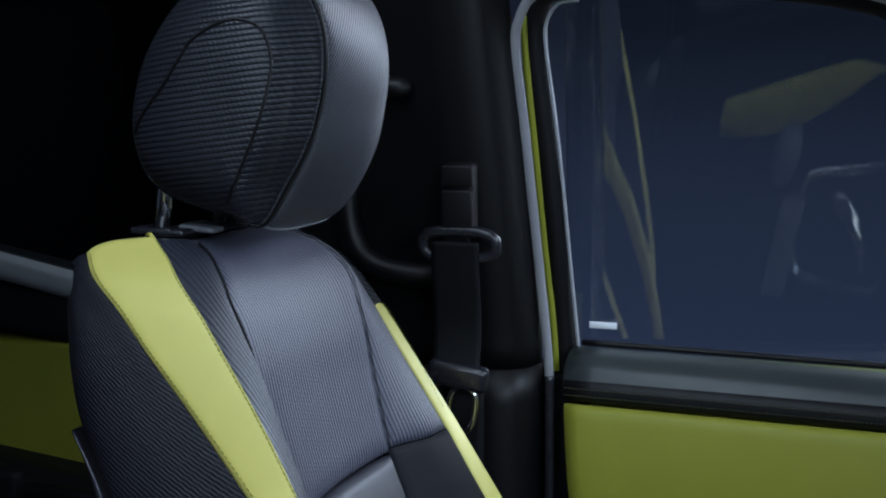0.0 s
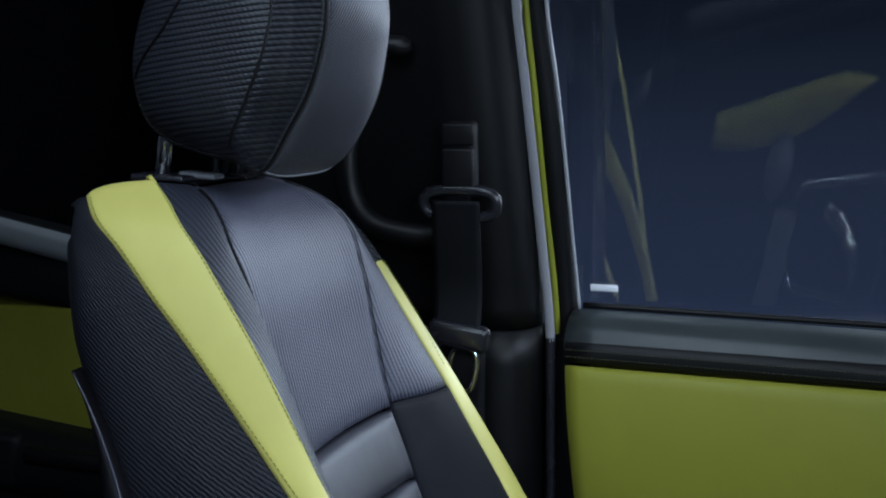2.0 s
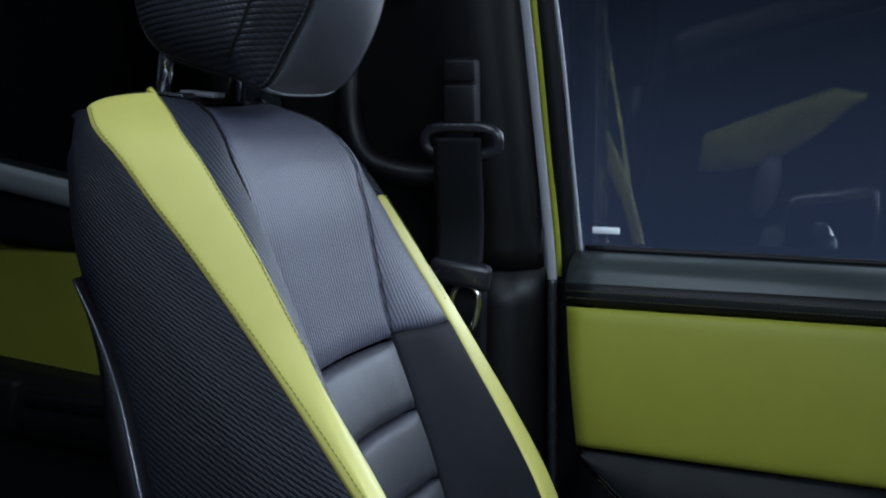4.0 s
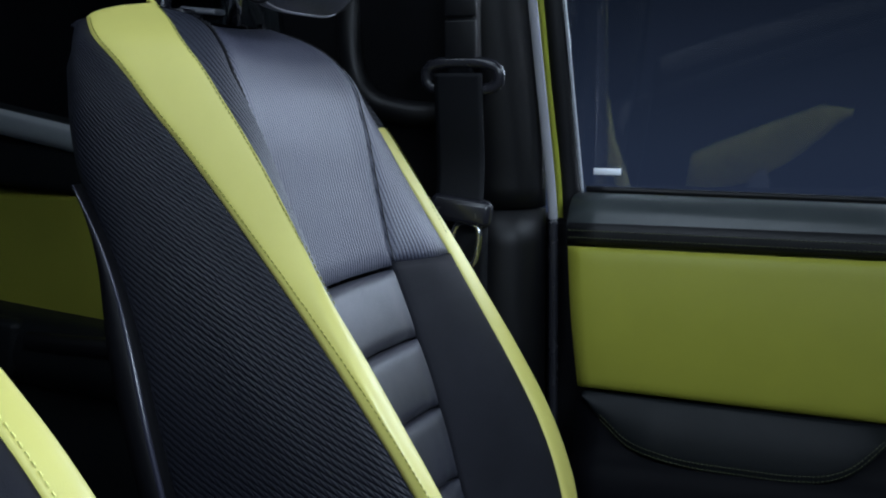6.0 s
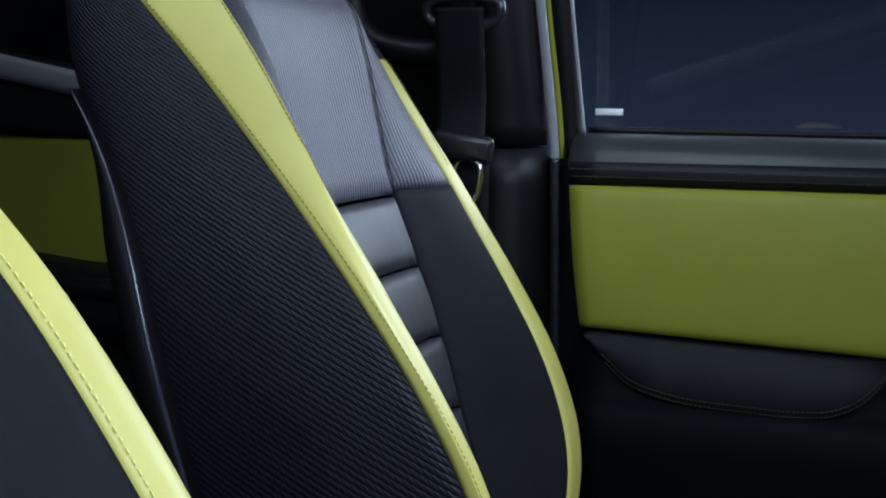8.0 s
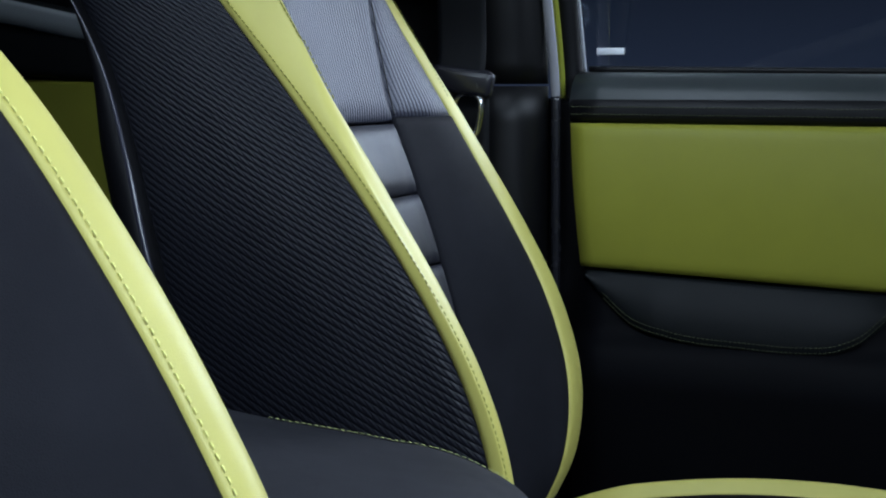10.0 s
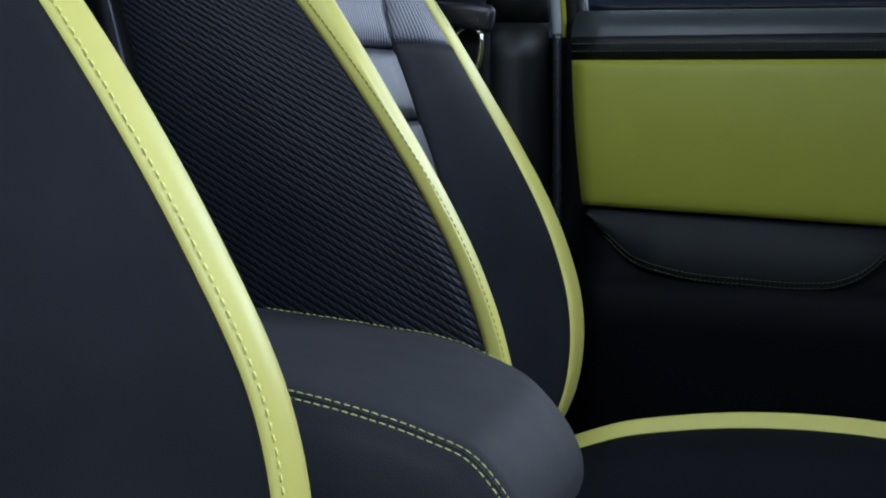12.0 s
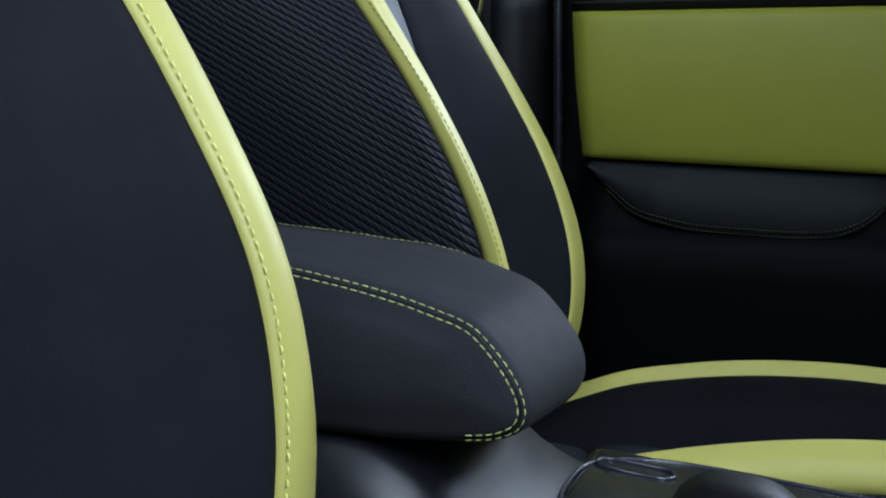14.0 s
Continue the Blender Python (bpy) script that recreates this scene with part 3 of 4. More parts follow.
        # arched seam on the cheek
        arch = spline([(-0.399, 0, 0.955), (-0.389, 0, 0.970), (-0.381, 0, 0.985), (-0.3732, 0, 1.0012), (-0.3659, 0, 1.0214), (-0.3619, 0, 1.0415), (-0.3622, 0, 1.0543), (-0.3664, 0, 1.0664), (-0.3731, 0, 1.0737), (-0.3843, 0, 1.0768), (-0.394, 0, 1.0754), (-0.4052, 0, 1.071), (-0.4182, 0, 1.062), (-0.428, 0, 1.0484), (-0.4398, 0, 1.0325), (-0.4610, 0, 1.012), (-0.471, 0, 1.001)], 90)
        line = []
        for a in arch:
            line.append(cheek_point(a.x, a.z, side))
        part("seam", tube(line, 0.0011, 8), M_black, head, "recessed black seam")
    # Hem in pale grey: its specular line is put into the colour.
    hem = [Vector(headrest_fn(-0.004, ph)) for ph in lin(-lim, lim, 50)]
    part("hem", tube(hem, 0.0012, 8), M_grey_thread, head, "piped lower hem, paled for its highlight")
    # cushion
    build_cushion(seat)
    return seat


def cheek_point(x, z, side):
    """The place on the headrest's cheek at x, z."""
    best, where = 1e9, None
    for i in range(0, 60):
        for j in range(0, 22):
            th = i / 60
            ph = 0.6 + (math.pi / 2 - 0.6) * j / 21
            q = headrest_fn(th, ph)
            d = (q[0] - x) ** 2 + (q[2] - z) ** 2
            if d < best:
                best, where = d, (th, ph)
    th, ph = where
    step = 0.01
    for it in range(60):
        moved = False
        for a, b in ((step, 0), (-step, 0), (0, step * 5), (0, -step * 5)):
            q = headrest_fn(th + a, min(ph + b, math.pi / 2 - 1e-3))
            d = (q[0] - x) ** 2 + (q[2] - z) ** 2
            if d < best:
                best, th, ph, moved = d, th + a, min(ph + b, math.pi / 2 - 1e-3), True
        if not moved:
            step *= 0.5
    q = headrest_fn(th, side * ph)
    return Vector((q[0], q[1] + side * 0.0004, q[2]))


def cushion_section(x, side):
    """Half outline across the seat cushion at x: (off centre, z)."""
    if side > 0:
        rise = smooth_table([(-0.30, 0.366), (-0.2244, 0.3955), (-0.187, 0.4085), (-0.139, 0.4175), (-0.091, 0.4232), (-0.044, 0.4255), (0.0, 0.425), (0.05, 0.4215), (0.20, 0.405), (0.26, 0.38)])(x)
    else:
        rise = smooth_table([(-0.30, 0.403), (-0.20, 0.430), (-0.13, 0.447), (-0.09, 0.4565), (0.0, 0.470), (0.10, 0.469), (0.20, 0.450), (0.26, 0.41)])(x)
    low = smooth_table([(-0.30, 0.352), (-0.1, 0.362), (0.1, 0.385), (0.2, 0.395), (0.26, 0.375)])(x)
    w = 0.222 + 0.012 * min(1, max(0, (x + 0.25) / 0.3))
    return [(0, low), (0.09, low + 0.002), (0.128, low + 0.006), (0.165, low + 0.62 * (rise - low)), (w - 0.026, rise - (0.0085 if side > 0 else 0.003)), (w - 0.012, rise), (w + 0.004, rise - (0.028 if side > 0 else 0.021)), (w + 0.008, rise - 0.10), (w - 0.005, 0.24)]


def build_cushion(seat):
    def fn_of(side):
        def at(u, x):
            s = cushion_section(x, side)
            i = min(max(int(u), 0), len(s) - 2)
            f = u - i
            g = lambda k: (-s[1][0], s[1][1]) if k < 0 else s[min(k, len(s) - 1)]
            a, b, c, d = g(i - 1), g(i), g(i + 1), g(i + 2)
            q = [0.5 * (2 * b[m] + (c[m] - a[m]) * f + (2 * a[m] - 5 * b[m] + 4 * c[m] - d[m]) * f * f + (3 * b[m] - a[m] - 3 * c[m] + d[m]) * f**3) for m in (0, 1)]
            return (x, SEAT_Y + side * q[0], q[1])
        return at

    L, R = fn_of(-1), fn_of(1)
    mid = lambda u, x: L(-u, x) if u < 0 else R(u, x)
    cuts = [-0.28, -0.20, -0.13, -0.06, 0.01, 0.08, 0.16, 0.25]
    cushion = part("cushion", panel(mid, lin(2, -2, 30), lin(-0.30, 0.26, 20), 0.012, 0.01), M_smooth, seat, "black leather seat cushion")
    for a, b in zip(cuts, cuts[1:]):
        pillow = lambda i, j: 0.008 * max(0.0, math.sin(math.pi * j)) ** 0.6
        part("ribbed_pad", panel(mid, lin(2, -2, 40), lin(a + 0.001, b - 0.001, 14), 0.005, 0.006, puff=pillow), M_smooth, cushion)
    xs = lin(-0.30, 0.26, 70)
    for side, fn in ((-1, L), (1, R)):
        o = (lambda q: q[::-1]) if side > 0 else (lambda q: q)
        part("bolster", panel(fn, o(lin(2, 4, 24)), xs, 0.002, 0.004), M_fabric_shaded, cushion, "smooth black vinyl bolster")
        part("lime_band", panel(fn, o(lin(4, 6, 20)), xs, 0.002, 0.004), M_lime, cushion, "lime green leather band")
        part("side_panel", panel(fn, o(lin(6, 8, 24)), xs, 0.002, 0.004), M_side, cushion, "black carbon-look vinyl side panel")
    part("base", block((0.46, 0.40, 0.16), pose(-0.03, SEAT_Y, 0.18), 0.02), M_black, seat, "black plastic seat base")


NEAR = False
PITCH, SPLIT, THREAD, FINE = 0.0040, 0.737, M_thread_shaded, 0.0004
ROWS = ((lambda z: 4 + 0.0045 / (0.005 + 0.017 * ease((0.81 - z) / 0.11)), 0.752), (lambda z: 6 - 0.0042 / BAND_IN(z), FOOT))
build_seat()
# the near seat is its mirror image across the car
PLACE = Matrix.Translation((0.025, 0.17 + SEAT_Y, 0)) @ Matrix.Diagonal((1, -1, 1, 1))
NEAR = True
PITCH, SPLIT, THREAD, FINE = 0.0042, 0.80, M_thread_gold, 0.00045
ROWS = ((lambda z: 4 + 0.0022 / WRAP_NEAR(z), FOOT),)
build_seat()
PLACE = Matrix.Identity(4)


# ---- far front door ----
DOOR = pose(-0.256, 1.298, 0, 0, 0, -4.8)


def in_door(points):
    return [DOOR @ Vector(p) for p in points]


def frame_y(z):
    """How far the window frame leans in at height z."""
    d = z - 0.779
    return -0.16 * d - 0.15 * d * d


def glass_y(z):
    """The side glass stands nearly upright at the sill and curves in towards the roof."""
    d = z - 0.779
    return 0.006 * d - 0.197 * d * d


def glass_material(name, tint, gloss):
    m, t, p = nodes_of(name)
    out = t.nodes["Material Output"]
    t.nodes.remove(p)
    tr, gl = t.nodes.new("ShaderNodeBsdfTransparent"), t.nodes.new("ShaderNodeBsdfGlossy")
    tr.inputs[0].default_value = (*tint, 1)
    gl.inputs["Roughness"].default_value = gloss
    fr, mix = t.nodes.new("ShaderNodeFresnel"), t.nodes.new("ShaderNodeMixShader")
    fr.inputs[0].default_value = 1.5
    t.links.new(math_node(t, "MULTIPLY", fr.outputs[0], 1.25, True), mix.inputs[0])
    t.links.new(tr.outputs[0], mix.inputs[1])
    t.links.new(gl.outputs[0], mix.inputs[2])
    t.links.new(mix.outputs[0], out.inputs[0])
    return m


M_glass = glass_material("side_glass", (0.85, 0.88, 0.9), 0.015)
M_dark_glass = glass_material("privacy_glass", (0.05, 0.055, 0.06), 0.02)


def sheet(fn, us, vs, thick=0.004):
    bm = bmesh.new()
    A = [[bm.verts.new(fn(u, v)) for v in vs] for u in us]
    B = [[bm.verts.new(Vector(fn(u, v)) + Vector((0, thick, 0))) for v in vs] for u in us]
    nu, nv = len(us), len(vs)
    for i in range(nu - 1):
        for j in range(nv - 1):
            bm.faces.new((A[i][j], A[i + 1][j], A[i + 1][j + 1], A[i][j + 1]))
            bm.faces.new((B[i][j], B[i][j + 1], B[i + 1][j + 1], B[i + 1][j]))
    for i in range(nu - 1):
        for j in (0, nv - 1):
            bm.faces.new((A[i][j], B[i][j], B[i + 1][j], A[i + 1][j]))
    for j in range(nv - 1):
        for i in (0, nu - 1):
            bm.faces.new((A[i][j], A[i][j + 1], B[i][j + 1], B[i][j]))
    bmesh.ops.recalc_face_normals(bm, faces=bm.faces)
    return bm


def ring_outline(w, h, r, n=40):
    """A rounded rectangle as points round its middle, in x and z."""
    pts = []
    for k in range(n):
        a = 2 * math.pi * k / n
        c, s = math.cos(a), math.sin(a)
        p = 3.2
        d = (abs(c / (w / 2)) ** p + abs(s / (h / 2)) ** p) ** (-1 / p)
        pts.append(Vector((c * d, 0, s * d)))
    return pts


M_sill_bright = plain("satin_grey_sill", (0.22, 0.24, 0.25), 0.35)


def build_front_door(slim=False):
    door = thing("front_door", PLACE @ DOOR @ Vector((0.5, -0.03, 0.12)), "closed front door with lime padded panel and dark window", "car door", "front doors")
    L1 = 0.86

    def strip(name, outline, x0, x1, mat, r=0.006, label="", parent=None, lift=None):
        st = [(x, 0, (lift(x) if lift else 0)) for x in lin(x0, x1, 30)]
        return part(name, profile_strip(round_profile(outline, r), st, DOOR), mat, parent or door, label)

    # window sill cap, rolled over towards the cabin
    # Near door's cap is blackened to keep a lit streak out of the glass.
    strip("sill_cap", [(0.004, 0.768), (-0.002, 0.7765), (-0.027, 0.7735), (-0.0405, 0.762), (-0.0465, 0.748), (-0.048, 0.742), (0.004, 0.74)], 0.0, L1, M_black if slim else M_trim, 0.009, "dark soft sill cap", lift=lambda x: -0.012 * x)
    if not slim:
        gasket = in_door([(x, 0.0015 + 0.03 * x, 0.7785 - 0.012 * x) for x in lin(0.006, L1, 40)])
        part("glass_gasket", tube(gasket, 0.0032, 8), M_black, door, "black rubber gasket along the glass")
    strip("sill_band", [(0.02, 0.752), (-0.044, 0.752), (-0.050, 0.744), (-0.0505, 0.733), (-0.046, 0.728), (0.02, 0.728)], 0.001, L1, M_black, 0.004, "black padded band with lime stitching", lift=lambda x: -0.006 * x)
    for z in (0.7425, 0.7355):
        pts = in_door([(x, -0.0512, z - 0.006 * x) for x in lin(0.002, L1, 80)])
        part("stitching", stitches(pts, [DOOR.to_3x3() @ Vector((0, -1, 0))] * len(pts), 0.0042, 0.003, 0.00045), M_door_thread, door, "dull lime stitching")

    # padded lime panel, lower edge falling slightly to the front
    def face(u, v):
        top, low = 0.7275 - 0.004 * u, 0.590 - 0.031 * u
        z = low + (top - low) * v
        edge = 0.003 + 0.013 * (1 - v)
        return DOOR @ Vector((edge + u * (L1 - edge), -0.056 - 0.006 * math.sin(math.pi * v) - 0.004 * (1 - v), z))

    def slim_face(u, v):
        top = 0.690 - 0.010 * (1 - u) - 0.014 * max(0.0, u - 0.8) / 0.2
        low = 0.645 - 0.012 * math.sin(math.pi * min(1, u * 1.1)) + 0.022 * u**3
        return DOOR @ Vector((0.125 + 0.335 * u, -0.058 - 0.005 * math.sin(math.pi * v), low + (top - low) * v))

    if slim:
        strip("upper_trim", [(0.02, 0.729), (-0.046, 0.729), (-0.054, 0.70), (-0.054, 0.62), (-0.050, 0.596), (0.02, 0.596)], 0.002, L1, M_smooth_door, 0.005, "black upper door trim")
        face = slim_face
    # Near panel takes the paler lime to brighten its reflection in the glass.
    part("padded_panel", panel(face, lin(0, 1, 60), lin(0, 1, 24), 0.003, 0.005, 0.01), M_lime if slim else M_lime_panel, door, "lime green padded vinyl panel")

    # armrest pad below with its stitched, rounded lower rim
    rim = smooth_table([(0.0, 0.578), (0.010, 0.567), (0.024, 0.556), (0.045, 0.540), (0.085, 0.528), (0.17, 0.521), (0.22, 0.5205), (0.25, 0.524), (0.275, 0.536), (0.297, 0.557), (0.315, 0.575), (0.33, 0.580)])

    def pad(u, v):
        x = 0.022 + u * 0.308
        top, low = 0.590 - 0.031 * x / L1 - 0.002, rim(u * 0.33)
        z = low + (top - low) * v
        return DOOR @ Vector((x, -0.057 - 0.018 * (1 - v) ** 0.8 * min(1, x / 0.09) - 0.004 * math.sin(math.pi * v), z))

    part("armrest_pad", panel(pad, lin(0, 1, 70), lin(0, 1, 20), 0.003, 0.004, 0.012, (0, 0, 1, 0)), M_smooth_door, door, "black padded armrest with lime stitching")
    for off in (0.0035, 0.0085):
        pts, nrm = [], []
        for u in lin(0.06, 0.985, 120):
            x, low, top = 0.012 + u * 0.318, rim(u * 0.33), 0.590 - 0.031 * (0.012 + u * 0.318) / L1
            q = pad(u, min(1, off / max(top - low, 0.01)))
            pts.append(DOOR @ Vector((0, -0.0006, 0)) - DOOR.translation + Vector(q))
            nrm.append(DOOR.to_3x3() @ Vector((0, -1, 0.2)))
        part("stitching", stitches(pts, nrm, 0.0042, 0.003, 0.00045), M_door_thread, door, "dull lime stitching")
    # lower trim swelling under the pad, then falling to the map pocket
    strip("lower_trim", [(0.02, 0.584), (-0.050, 0.584), (-0.056, 0.570), (-0.064, 0.53), (-0.080, 0.515), (-0.086, 0.49), (-0.080, 0.45), (-0.070, 0.38), (-0.075, 0.30), (-0.09, 0.22), (-0.085, 0.13), (0.02, 0.12)], 0.014, L1, M_lower, 0.012, "black moulded lower door trim")
    part("door_shell", block((L1 - 0.002, 0.05, 0.64), DOOR @ pose(L1 / 2, 0.05, 0.44), 0.008), M_body, door, "lime painted door shell")
    if slim:
        return door
    # window frame, run channel and glass
    path = [(-0.013, 0.004, 0.72), (-0.0125, 0.004, 0.779), (-0.016, frame_y(0.90), 0.90), (-0.022, frame_y(1.0), 1.0), (-0.027, frame_y(1.07), 1.07), (-0.022, frame_y(1.105), 1.108), (0.0, frame_y(1.125), 1.126), (0.08, frame_y(1.128), 1.130), (0.17, frame_y(1.125), 1.124), (0.26, frame_y(1.11), 1.112), (0.33, frame_y(1.08), 1.085), (0.55, frame_y(0.96), 0.97), (0.80, frame_y(0.80), 0.80)]
    part("window_frame", tube(spline(in_door(path), 120), 0.0125, 12, 1.3), M_black, door, "black window frame")
    line = [(0.0044, -0.007, 0.775), (-0.0013, frame_y(0.87) - 0.008, 0.87), (-0.007, frame_y(0.98) - 0.008, 0.98), (-0.014, frame_y(1.07) - 0.008, 1.07), (-0.012, frame_y(1.09) - 0.008, 1.093), (0.0, frame_y(1.108) - 0.008, 1.110), (0.02, frame_y(1.112) - 0.008, 1.113)]
    part("glass_run", tube(spline(in_door(line), 60), 0.0016, 8), M_seal_bright, door, "rubber glass run")
    pane = part("pane", sheet(lambda s, z: DOOR @ Vector((s, 0.006 + 0.145 * s + 0.0175 * s * s + glass_y(z) - 0.113 * s * (z - 0.779), z)), lin(-0.012, 0.84, 24), lin(0.74, 1.14, 24)), M_glass, door, "lightly tinted side glass")
    pane.visible_shadow = False
    return door


M_door_thread = plain("dull_lime_thread", (0.045, 0.052, 0.02), 0.7)
M_smooth_door = leather("black_door_vinyl", (0.0066, 0.0078, 0.0088), 0.46, 1300, 0.0003, 0.12, 0.0, 0.17)
M_seal_bright = plain("grey_glass_seal", (0.32, 0.33, 0.36), 0.28)
front_door = build_front_door()
# the door beside the camera mirrors it across the car
M_silver = plain("satin_silver", (0.88, 0.89, 0.91), 0.16, 1.0)
HINGE = Matrix.Translation((0.60, -0.22, 0))
PLACE = HINGE @ pose(0, 0, 0, 0, 0, 8) @ HINGE.inverted() @ Matrix.Translation((0, 2 * 0.532, 0)) @ Matrix.Diagonal((1, -1, 1, 1))
near_door = tagged(build_front_door(True), "slightly open frameless front door with slim lime panel")
grip = spline(in_door([(0.405, -0.066, 0.562), (0.415, -0.090, 0.566), (0.440, -0.098, 0.556), (0.475, -0.098, 0.530), (0.490, -0.092, 0.505), (0.480, -0.070, 0.495)]), 40)
part("pull_handle", tube(grip, 0.011, 12), M_silver, near_door, "chrome door pull handle")
cup = [DOOR @ Vector((x, -0.090, z)) for x, z in round_profile([(0.335, 0.598), (0.345, 0.508), (0.54, 0.468), (0.535, 0.585)], 0.03, 8)]
part("pull_cup_trim", closed_tube(cup, 0.0055, 8), M_silver, near_door, "satin metal handle surround")
cover = bmesh.new()
bmesh.ops.create_cone(cover, cap_ends=True, segments=32, radius1=0.030, radius2=0.024, depth=0.014, matrix=DOOR @ pose(0.285, -0.066, 0.615, 90))
part("speaker_cover", cover, M_sill_bright, near_door, "small grey round speaker cover")
part("switch_panel", block((0.050, 0.016, 0.085), DOOR @ pose(0.318, -0.088, 0.535, 0, 8, 0), 0.006, 4), M_sill_bright, near_door, "satin grey switch panel")
PLACE = Matrix.Identity(4)

# printed mark on the glass, illegible
label_mark = thing("glass_label", DOOR @ Vector((0.025, glass_y(0.796) + 0.005, 0.796)), "small white illegible print on the door glass", "label")
part("printed_bar", block((0.028, 0.0008, 0.0065), DOOR @ pose(0.0255, glass_y(0.796) + 0.0068, 0.796, 0, 0, 0), 0.0003, 1), M_label, label_mark)


# ---- body side: pillar, seals, belt ----
def pillar_lean(z):
    return -0.17 * (z - 0.78) if z > 0.78 else -0.02 * (z - 0.78)


def build_pillar(seal_mat, jamb_mat):
    pillar = thing("door_pillar", PLACE @ Vector((-0.36, 1.22, 0.12)), "black plastic door pillar trim behind the front seat", "pillar", "door pillars")
    outline = round_profile([(-0.565, 1.275), (-0.545, 1.240), (-0.42, 1.222), (-0.350, 1.2135), (-0.320, 1.2140), (-0.301, 1.221), (-0.287, 1.238), (-0.2805, 1.262), (-0.31, 1.30), (-0.53, 1.315)], 0.014, 5)

    def column(zs, grow):
        bm = bmesh.new()
        c = Vector((-0.38, 1.26))
        rings = []
        for z in zs:
            rings.append([bm.verts.new((x + (x - c.x) * grow - 0.068 * max(0.0, z - 0.80) * ease((x + 0.40) / 0.08), y + (y - c.y) * grow + pillar_lean(z), z)) for x, y in outline])
        n = len(outline)
        for a, b in zip(rings, rings[1:]):
            for k in range(n):
                bm.faces.new((a[k], a[(k + 1) % n], b[(k + 1) % n], b[k]))
        bm.faces.new(rings[0])
        bm.faces.new(rings[-1][::-1])
        bmesh.ops.recalc_face_normals(bm, faces=bm.faces)
        return bm

    part("upper_trim", column(lin(0.764, 1.24, 24), 0.0), M_pillar, pillar, "grained black upper pillar trim")
    part("lower_trim", column(lin(0.10, 0.762, 20), 0.0005), M_pillar, pillar, "grained black lower pillar trim")
    seal = [(-0.013, -0.040, 0.30), (-0.013, -0.044, 0.60), (-0.014, -0.046, 0.752), (-0.016, -0.050, 0.79), (-0.022, -0.062, 0.875), (-0.029, -0.080, 0.984), (-0.034, -0.096, 1.065), (-0.029, -0.103, 1.095), (-0.010, -0.108, 1.118), (0.04, -0.108, 1.130), (0.16, -0.108, 1.128), (0.27, -0.104, 1.112), (0.36, -0.095, 1.08)]
    part("door_seal", tube(spline(in_door(seal[2:]), 150), 0.0047, 14), seal_mat, pillar, "satin rubber door seal")
    # Same seal below the sill, darker in colour where the seat shades it.
    part("lower_seal", tube(spline(in_door(seal[:3]), 40), 0.0047, 12), M_gloss, pillar, "lower door seal, darkened for shade")
    part("jamb_panel", block((0.06, 0.10, 0.64), pose(-0.275, 1.325, 0.43), 0.006), M_lower, pillar, "black jamb behind the door gap")
    jamb = [(-0.0165, -0.012, 0.60), (-0.0180, -0.012, 0.76), (-0.0243, -0.036, 0.886), (-0.0278, -0.058, 0.982), (-0.0318, -0.073, 1.06), (-0.032, -0.080, 1.10)]
    part("painted_jamb", tube(spline(in_door(jamb), 60), 0.0036, 10), jamb_mat, pillar, "painted door jamb")
    return pillar


M_pillar = plain("grained_black_plastic", (0.0032, 0.0032, 0.0038), 0.43, spec=0.27, grain=0.0002, scale=1000)
pillar = build_pillar(M_rubber, M_body)
PLACE = Matrix.Translation((0, 2 * 0.532, 0)) @ Matrix.Diagonal((1, -1, 1, 1))
# Near pillar's seal and jamb blackened so the glass reflects no pale streaks.
build_pillar(M_black, M_black)
PLACE = Matrix.Identity(4)


